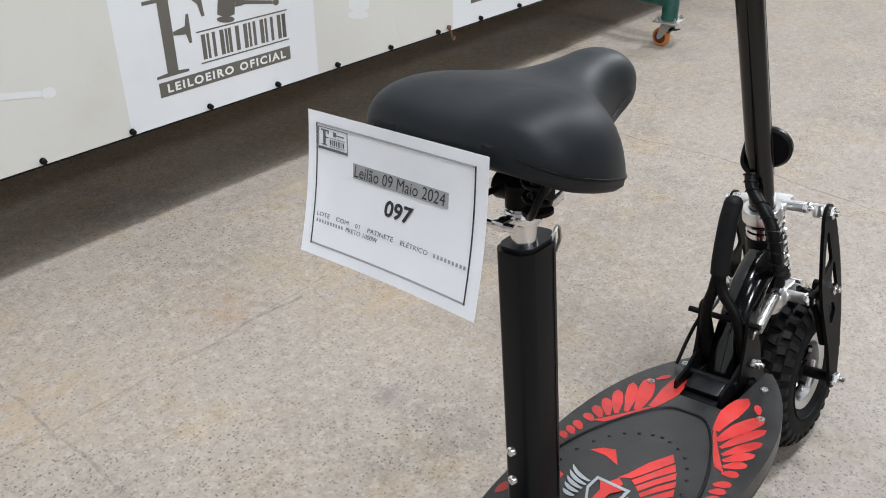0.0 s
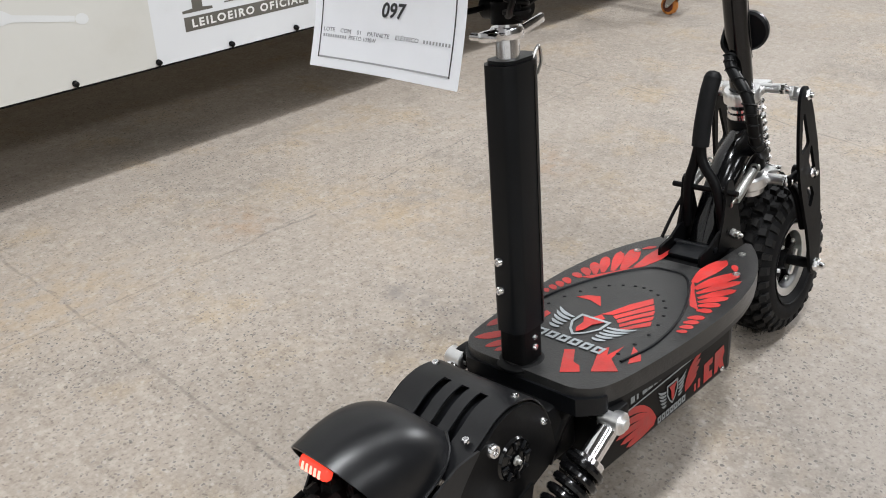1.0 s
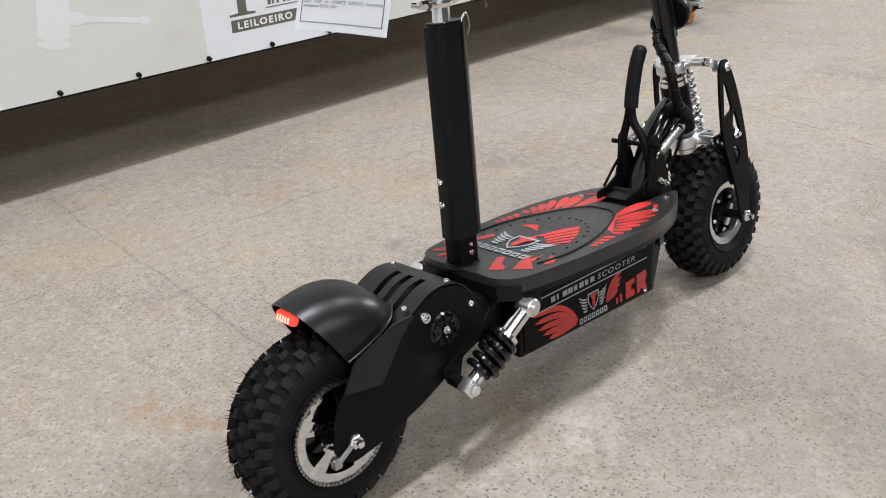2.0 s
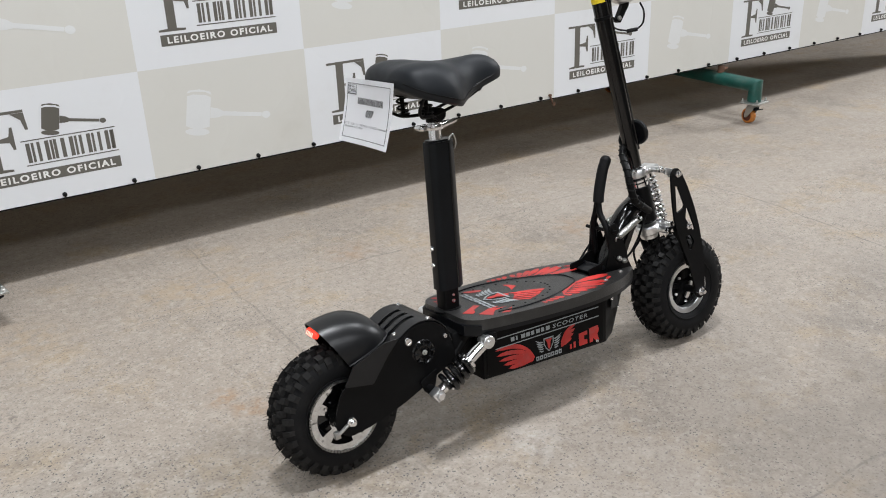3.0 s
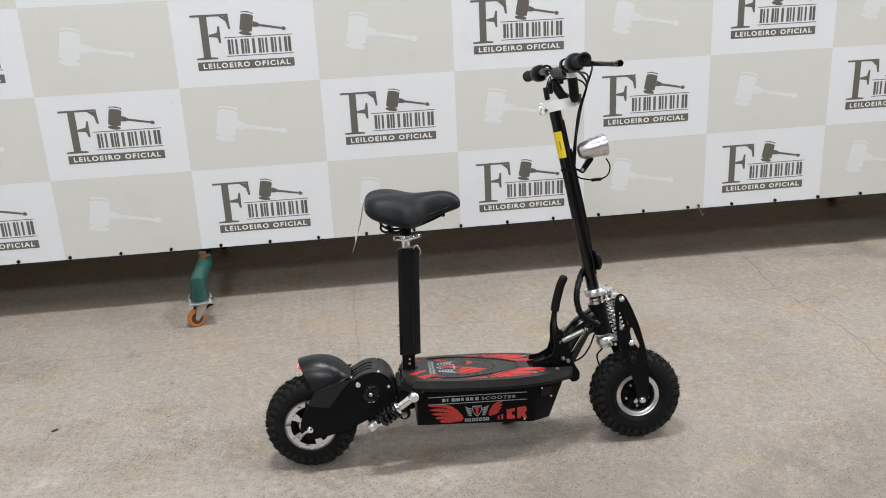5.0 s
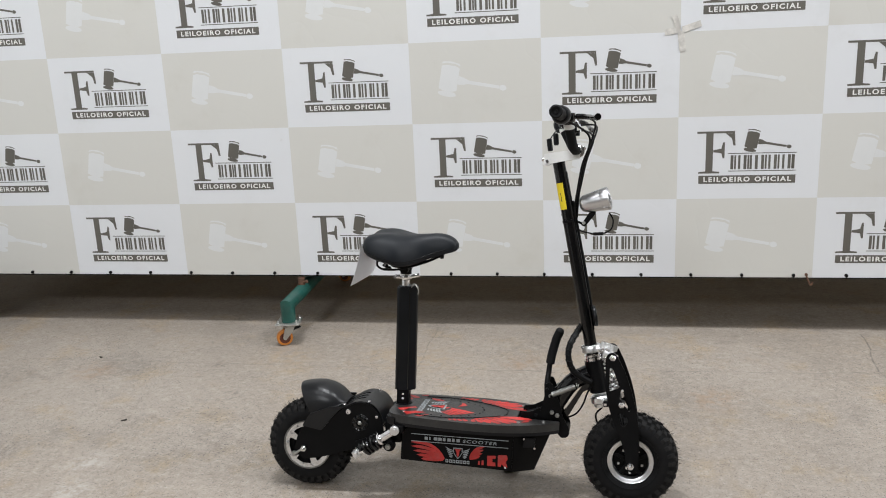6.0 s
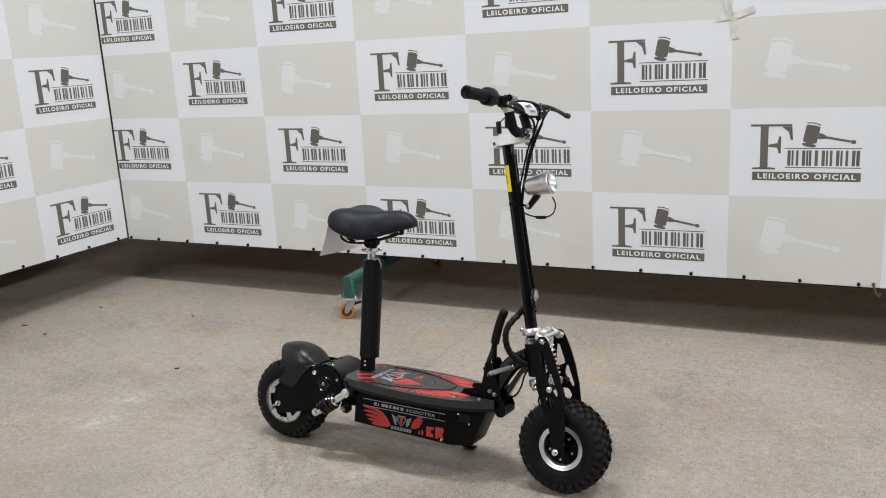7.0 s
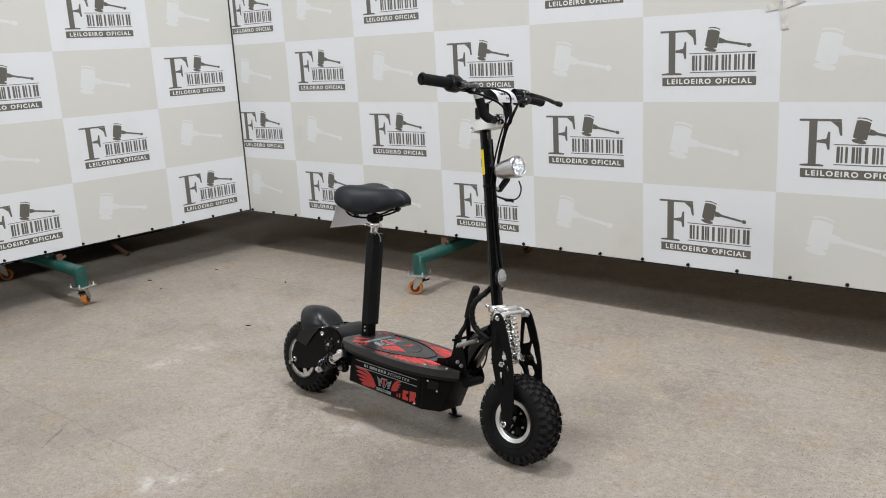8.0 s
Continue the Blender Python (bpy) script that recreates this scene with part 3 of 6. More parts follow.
BAN_Y, BAN_Z, EYELET_GAP = 1.315, 0.2545, 0.2035
main_banner = banner("backdrop_banner", pose(0.0795, BAN_Y, BAN_Z), BANNER, -2.122, 5.4, 2.45, 0, "large white and beige checkered vinyl backdrop banner with dark emblems")
banner("backdrop_banner", pose(-2.050, 0.7665, BAN_Z + 0.007, 0, 0, 90), BANNER_SIDE, -4.84, 0.543, 2.45, 1, "white and beige checkered vinyl banner closing the corner")
for dx, dz, far, wide, turn, lift in ((-0.030, -0.006, 0.060, 0.024, -8, 0.0016), (0.042, 0.008, 0.074, 0.024, -17, 0.0020), (0.006, -0.046, 0.080, 0.026, 83, 0.0018), (-0.016, 0.030, 0.050, 0.020, 72, 0.0024)):
    part("tape_strip", box((1.090 + dx, -lift, 1.011 + dz), (far, 0.0008, wide), 0, Matrix.Rotation(radians(turn), 3, "Y")), TAPE, main_banner, "pale grey strip of tape")


part("loose_tie", join(tube([(1.612, -0.004, 0.012), (1.618, -0.010, -0.006), (1.626, -0.008, -0.024), (1.634, -0.006, -0.030), (1.638, -0.006, -0.018)], 0.0034, 8), cyl((1.612, -0.002, 0.014), (1.612, -0.010, 0.014), 0.006, seg=12)), RUST, main_banner, "rusty hook hanging from the hem")


# ---- banner stands on casters ----
def banner_stand(m, turn_caster):
    root = thing("banner_stand", "green painted steel banner stand foot on orange swivel casters", "stand", m, "banner stands")
    for sgn in (1, -1):
        end = 0.0 if sgn == 1 else 0.95
        leg = part("foot_tube", tube([(0, 0.475, 0.192), (0, end, 0.178), (0, end, 0.106)], 0.031, 20, curved=False), GREEN, root)
    part("upright", tube([(0, 0.32, 0.22), (0, 0.32, 2.55)], 0.028, 16, curved=False), GREEN, root)
    part("rusty_stub", join(cyl((0, 0.20, 0.205), (0, 0.20, 0.243), 0.016, seg=12), cyl((0.012, 0.195, 0.223), (0.03, 0.19, 0.230), 0.007, seg=8)), RUST, root, "rusty bolt stub")
    for y, a in ((0.0, turn_caster), (0.95, -turn_caster)):
        hold = part("caster_plate", join(box((0, 0, 0), (0.105, 0.095, 0.006), 0.002), *[join(hex_nut((sx * 0.04, sy * 0.035, 0.003), (0, 0, 1), 0.008, 0.007, 0.008)) for sx in (1, -1) for sy in (1, -1)]), ZINC, root, "zinc plate with four bolts")
        hold.matrix_basis = pose(0, y, 0.102, 0, 0, 8)
        fork = part("caster_fork", join(cyl((0, 0, -0.003), (0, 0, -0.018), 0.021, seg=20), slab(round_corners([(-0.02, -0.018), (0.022, -0.018), (0.034, -0.066), (0.026, -0.076), (0.016, -0.07), (-0.012, -0.036)], 0.006), 0.003, in_xz(-0.020)), slab(round_corners([(-0.02, -0.018), (0.022, -0.018), (0.034, -0.066), (0.026, -0.076), (0.016, -0.07), (-0.012, -0.036)], 0.006), 0.003, in_xz(0.017)), box((0.0, 0, -0.0185), (0.044, 0.04, 0.004), 0.001), cyl((0.024, -0.024, -0.067), (0.024, 0.024, -0.067), 0.006, seg=10)), ZINC, hold)
        fork.matrix_basis = pose(0, 0, 0, 0, 0, a)
        wheel = part("caster_wheel", lathe((0.024, -0.0125, -0.067), (0, 1, 0), [(0.018, 0), (0.032, 0.0), (0.035, 0.004), (0.035, 0.021), (0.032, 0.025), (0.018, 0.025)], 28), ORANGE, hold)
        wheel.matrix_basis = fork.matrix_basis.copy()
        core = part("wheel_core", lathe((0.024, -0.013, -0.067), (0, 1, 0), [(0, 0.003), (0.01, 0), (0.0235, -0.001), (0.0245, 0.002), (0.0245, 0.024), (0.0235, 0.027), (0.01, 0.026), (0, 0.023)], 20), BROWN, hold)
        core.matrix_basis = fork.matrix_basis.copy()
        pedal = part("brake_pedal", join(box((-0.030, 0, -0.030), (0.036, 0.026, 0.004), 0.0015, Matrix.Rotation(radians(12), 3, "Y")), box((-0.012, 0, -0.03), (0.02, 0.03, 0.012), 0.002)), BLACK_PLASTIC, hold)
        pedal.matrix_basis = fork.matrix_basis.copy()
    return root


banner_stand(pose(-0.472, 1.110, 0), 200)
banner_stand(pose(2.768, 1.122, 0), 75)
banner_stand(pose(-1.845, 0.085, 0, 0, 0, 90), 35)


# ---- a dark trunk half hidden behind the side banner ----
trunk = thing("storage_trunk", "dark blue-black low trunk on slanted brown feet behind the banner", "trunk", pose(-3.06, 0.1, 0))
part("body", box((0, 0, 0.30), (0.62, 2.1, 0.42), 0.03, None, 3), GLOSS_BLACK, trunk)
part("lid", box((0, 0, 0.535), (0.65, 2.13, 0.045), 0.015, None, 3), BLACK_PLASTIC, trunk)
for fx, fy in ((0.24, 0.66), (0.24, -0.75), (-0.24, 0.66), (-0.24, -0.75)):
    side = 1 if fx > 0 else -1
    part("foot", tube([(fx, fy, 0.10), (fx + side * 0.14, fy + 0.05, 0.012)], 0.014, 10, curved=False), RUST, trunk, "slanted brown foot")


# ---- scraps on the floor ----
def scrap(x, y, turn, size):
    rng = random.Random(int(x * 1000) + int(y * 77))
    shape = [(size * rng.uniform(0.7, 1.1) * math.cos(a), size * 0.42 * rng.uniform(0.6, 1.2) * math.sin(a)) for a in [i * math.tau / 9 for i in range(9)]]
    ob = new("leaf_scrap", finish(slab(shape, 0.0025, lambda u, v, w: Vector((u, v, w + 0.12 * u * u / size))), "leaf_scrap", SCRAP))
    ob.matrix_basis = pose(x, y, 0.0004, 0, 0, turn)
    tagged(ob, "small dark dry leaf scrap lying on the concrete", "leaf scrap", "scraps on the floor")


SCRAP = surface("dry_leaf", (0.035, 0.026, 0.02), 0.7, vary=0.3, bump=0.3)
SCRAPS = [(-1.988, 0.539, 20, 0.016), (-1.766, 0.471, -10, 0.012), (-0.823, 0.325, 40, 0.013), (-1.846, 0.882, 5, 0.012), (-1.258, 0.905, -30, 0.012)]
for x, y, turn, size in SCRAPS:
    scrap(x, y, turn, size)


# ---- the electric scooter: built upright with its rear wheel's contact at the origin, then leant on its kickstand ----
STANCE = pose(-0.0006, -0.0221, 0.0, 0, 0, -1.85) @ pose(0, 0, 0, -7.9, 0, 0) @ Matrix.Diagonal((0.987, 0.987, 0.987, 1))
scooter = thing("electric_scooter", "black electric scooter with saddle and red wing prints on its kickstand", "electric scooter", STANCE)
BASE, RAD = 0.946, 0.131
Y = Vector((0, 1, 0))


def tyre_mesh(cx):
    """A fat tyre with two centre rows and two shoulder rows of blocks, and moulding hairs."""
    prof = [(0.062, -0.030), (0.070, -0.0395), (0.085, -0.0445), (0.102, -0.0435), (0.114, -0.036), (0.1205, -0.022), (0.1215, 0.0), (0.1205, 0.022), (0.114, 0.036), (0.102, 0.0435), (0.085, 0.0445), (0.070, 0.0395), (0.062, 0.030)]
    body = lathe((cx, 0, RAD), Y, prof, 72)
    for k in (-1, 1):
        ridge = lathe((cx, k * 0.0415, RAD), Y * k, [(0.0745, -0.004), (0.0755, 0.0025), (0.0775, 0.0025), (0.0785, -0.004)], 72)
        body = join(body, ridge)
    verts, faces = [], []

    def block(ang, lat, r, dl, da, h, tilt, skew):
        o = len(verts)
        for rr, s in ((r - 0.006, 1.1), (r + h, 0.9)):
            for u, v in ((-1, -1), (1, -1), (1, 1), (-1, 1)):
                a = ang + (u * da + v * skew) * s
                y = lat + v * dl * s
                rad = rr - tilt * v * dl * (1 if lat > 0 else -1)
                verts.append((cx + rad * math.cos(a), y, RAD + rad * math.sin(a)))
        faces.extend([tuple(o + i for i in f) for f in ((4, 5, 6, 7), (0, 1, 5, 4), (1, 2, 6, 5), (2, 3, 7, 6), (3, 0, 4, 7))])

    n = 30
    for i in range(n):
        a = i * math.tau / n
        for k in (-1, 1):
            off = 0.0 if k < 0 else math.pi / n
            block(a + off, k * 0.0104, 0.1200, 0.0062, 0.054, 0.0102, 0.1, 0.010 * k)
            block(a + off + math.pi / n, k * 0.0278, 0.1160, 0.0056, 0.052, 0.0110, 0.55, -0.008 * k)
            block(a + off, k * 0.0392, 0.1075, 0.0042, 0.046 if i % 2 else 0.060, 0.0098, 1.3, 0.0)
    rng = random.Random(7 + int(cx * 10))
    for _ in range(420):
        a, y = rng.uniform(0, math.tau), rng.uniform(-0.04, 0.04)
        r0 = 0.127 - 0.012 * (abs(y) / 0.04) ** 2
        far, lean = rng.uniform(0.008, 0.019), rng.uniform(-0.7, 0.7)
        if math.sin(a) < -0.85:
            continue
        o = len(verts)
        for t in (-0.006, 0.0, 0.006):
            verts.append((cx + r0 * math.cos(a + t), y + (0.0008 if t == 0 else -0.0006), RAD + r0 * math.sin(a + t)))
        verts.append((cx + (r0 + far) * math.cos(a + lean * 0.05), y + lean * 0.006, RAD + (r0 + far) * math.sin(a + lean * 0.05)))
        faces.extend(((o, o + 1, o + 3), (o + 1, o + 2, o + 3), (o + 2, o, o + 3)))
    me = bpy.data.meshes.new("tread")
    me.from_pydata(verts, [], faces)
    me.materials.append(TREAD)
    return body, me


def arc_slot(r0, r1, a0, a1, n=8):
    out = [(r1 * math.cos(a0 + (a1 - a0) * i / n), r1 * math.sin(a0 + (a1 - a0) * i / n)) for i in range(n + 1)]
    return out + [(r0 * math.cos(a1 - (a1 - a0) * i / n), r0 * math.sin(a1 - (a1 - a0) * i / n)) for i in range(n + 1)]


def disc(cx, y, depth, r, holes=(), n=64, teeth=0):
    outer = []
    for i in range(n):
        a = i * math.tau / n
        outer.append(((r + (0.0018 if teeth and i % 2 else 0)) * math.cos(a), (r + (0.0018 if teeth and i % 2 else 0)) * math.sin(a)))
    return slab(outer, depth, lambda u, v, w: Vector((cx + u, y + w, RAD + v)), holes)


# front wheel
tyre, tread = tyre_mesh(BASE)
wheel = part("front_wheel", tyre, RUBBER, scooter, "fat knobbly black tyre")
tagged(part("tread", tread, None, wheel), kind="stuff")
part("rim", join(*[lathe((BASE, k * 0.026, RAD), Y * k, [(0.049, -0.012), (0.0505, 0.006), (0.0525, 0.0075), (0.0600, 0.0075), (0.0630, 0.009), (0.0640, 0.004), (0.062, -0.004)], 56) for k in (-1, 1)]), ALLOY, wheel, "bright machined rim ring")
part("hub", join(lathe((BASE, -0.030, RAD), Y, [(0, 0), (0.016, 0), (0.018, 0.004), (0.020, 0.02), (0.049, 0.022), (0.049, 0.038), (0.02, 0.04), (0.016, 0.06), (0, 0.06)], 40), *[box((BASE + 0.033 * math.cos(a), -0.016, RAD + 0.033 * math.sin(a)), (0.034, 0.012, 0.013), 0.002, Matrix.Rotation(-a, 3, "Y")) for a in [i * math.tau / 5 + 0.3 for i in range(5)]]), BLACK_PAINT, wheel)
part("brake_disc", disc(BASE, 0.034, 0.003, 0.052, [arc_slot(0.034, 0.042, i * math.tau / 6, i * math.tau / 6 + 0.6) for i in range(6)] + [arc_slot(0.0, 0.012, 0, math.tau * 0.98, 14)[1:14]]), ALLOY, wheel)
part("hub_bracket", join(slab(round_corners([(BASE - 0.016, 0.112), (BASE - 0.006, 0.107), (BASE + 0.006, 0.124), (BASE + 0.014, 0.146), (BASE + 0.007, 0.150), (BASE - 0.002, 0.130)], 0.004), 0.004, in_xz(-0.040)), *[bolt((BASE + 0.034 * math.cos(a), -0.026, RAD + 0.034 * math.sin(a)), -Y, 0.0038, 0.004) for a in [i * math.tau / 5 + 0.9 for i in range(5)]]), ALLOY, wheel)
part("axle", join(cyl((BASE, -0.074, RAD), (BASE, 0.074, RAD), 0.0055, seg=14), cyl((BASE, -0.066, RAD), (BASE, -0.03, RAD), 0.009, seg=16)), BLACK_PAINT, scooter)
part("axle_nut", hex_nut((BASE, -0.073, RAD), -Y, 0.0105, 0.009, 0.008), CHROME, scooter)
part("axle_nut", hex_nut((BASE, 0.073, RAD), Y, 0.0105, 0.009, 0.008), CHROME, scooter)

# rear wheel with sprocket
tyre, tread = tyre_mesh(0.0)
wheel = part("rear_wheel", tyre, RUBBER, scooter, "fat knobbly black tyre")
tagged(part("tread", tread, None, wheel), kind="stuff")
part("rim", join(*[lathe((0, k * 0.026, RAD), Y * k, [(0.045, -0.01), (0.050, 0.004), (0.062, 0.006), (0.0655, 0.007), (0.064, -0.004)], 56) for k in (-1, 1)]), BLACK_PAINT, wheel)
part("hub", lathe((0, -0.040, RAD), Y, [(0, 0), (0.024, 0), (0.026, 0.012), (0.05, 0.018), (0.05, 0.05), (0.026, 0.06), (0.022, 0.08), (0, 0.08)], 40), GLOSS_BLACK, wheel)
part("sprocket", disc(0.0, -0.0470, 0.003, 0.0690, [arc_slot(0.033, 0.0565, i * math.tau / 5 + 0.26, i * math.tau / 5 + 1.12) for i in range(5)] + [arc_slot(0.0, 0.010, 0, math.tau * 0.98, 14)[1:14]], 110, 1), TURNED, wheel, "bright slotted sprocket")
links = [box((0.0715 * math.cos(a), -0.0455, RAD + 0.0715 * math.sin(a)), (0.0042, 0.007, 0.0052), 0, Matrix.Rotation(-a, 3, "Y")) for a in [i * math.tau / 66 for i in range(66)]]
part("chain", join(*links), CHAIN_STEEL, wheel, "thin roller chain round the sprocket")
part("axle", cyl((0, -0.078, RAD), (0, 0.078, RAD), 0.0055, seg=14), ALLOY, scooter)
part("axle_nut", hex_nut((0, -0.074, RAD), -Y, 0.0105, 0.009, 0.008), CHROME, scooter)
part("axle_nut", hex_nut((0, 0.074, RAD), Y, 0.0105, 0.009, 0.008), CHROME, scooter)
for k in (-1, 1):
    part("chain_adjuster", join(tube([(0.0, k * 0.0775, RAD), (-0.014, k * 0.0775, RAD - 0.008), (-0.030, k * 0.077, RAD - 0.018)], 0.0035, 8, curved=False), box((-0.031, k * 0.073, RAD - 0.019), (0.012, 0.012, 0.014), 0.002)), ZINC, scooter)

# swing arm, motor cover, mudguard
ARM_SIDE = round_corners([(-0.026, 0.150), (-0.010, 0.190), (0.030, 0.215), (0.095, 0.236), (0.130, 0.258), (0.156, 0.272), (0.181, 0.2765), (0.212, 0.269), (0.231, 0.248), (0.242, 0.219), (0.247, 0.185), (0.235, 0.172), (0.206, 0.163), (0.172, 0.147), (0.122, 0.126), (0.072, 0.111), (0.039, 0.103), (-0.006, 0.097), (-0.030, 0.118)], 0.012)
for k in (-1, 1):
    y0 = -0.072 if k < 0 else 0.068
    part("swing_arm_plate", slab(ARM_SIDE, 0.004, in_xz(y0)), BLACK_PAINT, scooter, "black steel side plate")
    part("mudguard_skirt", slab(round_corners([(0.021, 0.236), (-0.003, 0.200), (0.057, 0.188), (0.097, 0.237), (0.124, 0.262), (0.09, 0.262)], 0.005), 0.003, in_xz(-0.0765 if k < 0 else 0.0735)), MUDGUARD, scooter)
    for x, z, r in ((0.142, 0.2485, 0.0085), (0.226, 0.236, 0.005)):
        part("bolt", bolt((x, k * 0.072, z), Y * k, r, r * 0.8), CHROME, scooter)
pulley = part("motor_pulley", lathe((0.175, -0.072, 0.2165), -Y, [(0, 0.004), (0.006, 0.004), (0.006, 0.001), (0.010, 0.0), (0.012, 0.003), (0.018, 0.003), (0.021, 0.0015), (0.024, 0.003), (0.026, 0.0), (0.0, -0.001)], 36), GLOSS_BLACK, scooter, "ribbed black motor end")
part("centre_nut", hex_nut((0.175, -0.074, 0.2165), -Y, 0.006, 0.004, 0.003), ZINC, pulley)
for i in range(8):
    a = i * math.tau / 8
    part("rib", box((0.175 + 0.0185 * math.cos(a), -0.0765, 0.2165 + 0.0185 * math.sin(a)), (0.009, 0.003, 0.003), 0.0006, Matrix.Rotation(-a, 3, "Y")), BLACK_PLASTIC, pulley)


def motor_cover():
    """The bent sheet over the motor, with three long slots."""
    line = smooth_line([(0.085, 0.241), (0.130, 0.261), (0.156, 0.2745), (0.182, 0.279), (0.213, 0.2715), (0.234, 0.250), (0.246, 0.219)], 4)
    ys = [-0.068, -0.052, -0.037, -0.0255, -0.0105, 0.001, 0.0165, 0.028, 0.050, 0.068]
    slots = {2, 4, 6}
    bm = bmesh.new()
    grid = [[bm.verts.new((p.x, y, p.y)) for y in ys] for p in [Vector((q[0], q[1])) for q in line]]
    for i in range(len(line) - 1):
        for j in range(len(ys) - 1):
            if j in slots and 3 <= i <= 11:
                continue
            bm.faces.new((grid[i][j], grid[i + 1][j], grid[i + 1][j + 1], grid[i][j + 1]))
    thicken(bm, 0.002)
    return bm


part("motor_cover", motor_cover(), MUDGUARD, scooter, "bent black sheet cover with three slots")
part("motor", lathe((0.18, -0.062, 0.216), Y, [(0, 0), (0.05, 0), (0.052, 0.004), (0.052, 0.12), (0.05, 0.124), (0, 0.124)], 32), BLACK_PLASTIC, scooter)
for x, y, z in ((0.2005, 0.061, 0.2755), (0.2005, -0.058, 0.2755), (0.1234, -0.0557, 0.2633)):
    part("bolt", bolt((x, y, z), (0, 0, 1), 0.0048, 0.0035), CHROME, scooter)


def mudguard():
    """A swollen half tube over the tyre, open behind, closing down to the cover in front."""
    apex = smooth_line([(-0.024, 0.3125), (0.008, 0.3180), (0.040, 0.3190), (0.070, 0.3115), (0.096, 0.2960), (0.122, 0.266)], 4)
    foot = smooth_line([(0.020, 0.232), (0.036, 0.238), (0.056, 0.245), (0.080, 0.252), (0.104, 0.258), (0.124, 0.262)], 4)
    wide = smooth_line([(0.064, 0), (0.0668, 0), (0.067, 0), (0.064, 0), (0.052, 0), (0.030, 0)], 4)
    bm, grid, m = bmesh.new(), [], 20
    for a, f, w in zip(apex, foot, wide):
        row = []
        for j in range(m + 1):
            t = math.pi * j / m
            c, s = math.cos(t), math.sin(t)
            k = abs(s) ** 0.85
            row.append(bm.verts.new((f[0] + (a[0] - f[0]) * k, 0.003 - w[0] * math.copysign(abs(c) ** 0.9, c), f[1] + (a[1] - f[1]) * k)))
        grid.append(row)
    for p, q in zip(grid, grid[1:]):
        for j in range(m):
            bm.faces.new((p[j], p[j + 1], q[j + 1], q[j]))
    bmesh.ops.recalc_face_normals(bm, faces=bm.faces)
    thicken(bm, 0.0025)
    return bm


bead_line = smooth_line([(0.020, 0.064, 0.232), (0.036, 0.0668, 0.238), (0.056, 0.067, 0.245), (0.080, 0.064, 0.252), (0.104, 0.052, 0.258), (0.124, 0.030, 0.262)], 4)
part("mudguard", mudguard(), MUDGUARD, scooter, "swollen satin black rear mudguard", angle=60)
for k in (-1, 1):
    part("mudguard_bead", tube([(x, 0.003 + k * (w + 0.0005), z + 0.0006) for x, w, z in bead_line], 0.0020, 6, curved=False), MUDGUARD, scooter)
lamp = part("tail_light", box((-0.018, 0.003, 0.2940), (0.013, 0.043, 0.016), 0.006, Matrix.Rotation(radians(25), 3, "Y"), 3), TAIL_RED, scooter, "lit red tail light")
for i in range(5):
    part("light_bar", box((-0.0240, -0.010 + i * 0.0062, 0.2950), (0.003, 0.003, 0.008), 0.0005, Matrix.Rotation(radians(25), 3, "Y")), TAIL_CORE, lamp)
part("light_holder", box((-0.006, 0.003, 0.2985), (0.02, 0.04, 0.012), 0.002), BLACK_PLASTIC, scooter)


def shock(k):
    """A coil-over damper from the swing arm to the deck frame."""
    lo, hi = Vector((0.174, k * 0.108, 0.137)), Vector((0.293, k * 0.118, 0.2165))
    w = (hi - lo).normalized()
    far = (hi - lo).length
    body = part("rear_damper", join(cyl(lo + w * 0.012, lo + w * 0.07, 0.0105, seg=18), cyl(lo + w * 0.05, hi - w * 0.03, 0.0075, seg=16), cyl(hi - w * 0.062, hi - w * 0.010, 0.012, seg=18, bevel=0.002), cyl(hi - w * 0.058, hi - w * 0.050, 0.019, seg=20, bevel=0.001), cyl(lo + w * 0.026, lo + w * 0.031, 0.019, seg=20, bevel=0.001)), CHROME, scooter, "chrome damper with black coil spring")
    part("top_eye", join(cyl(hi - Y * 0.014, hi + Y * 0.014, 0.0135, seg=20, bevel=0.002), cyl(hi - Y * 0.018, hi + Y * 0.018, 0.006, seg=12)), ALLOY, body)
    part("bottom_eye", join(box(lo, (0.022, 0.020, 0.022), 0.003, Matrix.Rotation(radians(-33), 3, "Y")), lathe(lo + Y * k * 0.010, Y * k, [(0, 0), (0.0085, 0), (0.0085, 0.006), (0.007, 0.008), (0, 0.008)], 6)), ALLOY, body)
    part("coil_spring", coil(lo + w * 0.026, hi - w * 0.056, 0.0196, 0.0056, 4.6), GLOSS_BLACK, body)
    part("lower_bracket", join(slab(round_corners([(0.156, 0.160), (0.198, 0.176), (0.187, 0.138), (0.165, 0.133)], 0.005), 0.004, in_xz(-0.079 if k < 0 else 0.075)), cyl(lo - Y * k * 0.035 + Vector((0.0, 0, 0.004)), lo + Vector((0, 0, 0)), 0.010, seg=14)), BLACK_PAINT, scooter)
    part("upper_bracket", box((0.303, k * 0.104, 0.219), (0.03, 0.04, 0.022), 0.004), BLACK_PAINT, scooter)
    part("pivot_bolt", join(lathe((0.264, k * 0.075, 0.157), Y * k, [(0, 0), (0.018, 0), (0.018, 0.010), (0.010, 0.014), (0.010, 0.02), (0, 0.02)], 20)), BLACK_PAINT, scooter)
    part("pivot_nut", hex_nut((0.264, k * 0.094, 0.157), Y * k, 0.009, 0.007, 0.004), ZINC, scooter)


shock(-1)
shock(1)

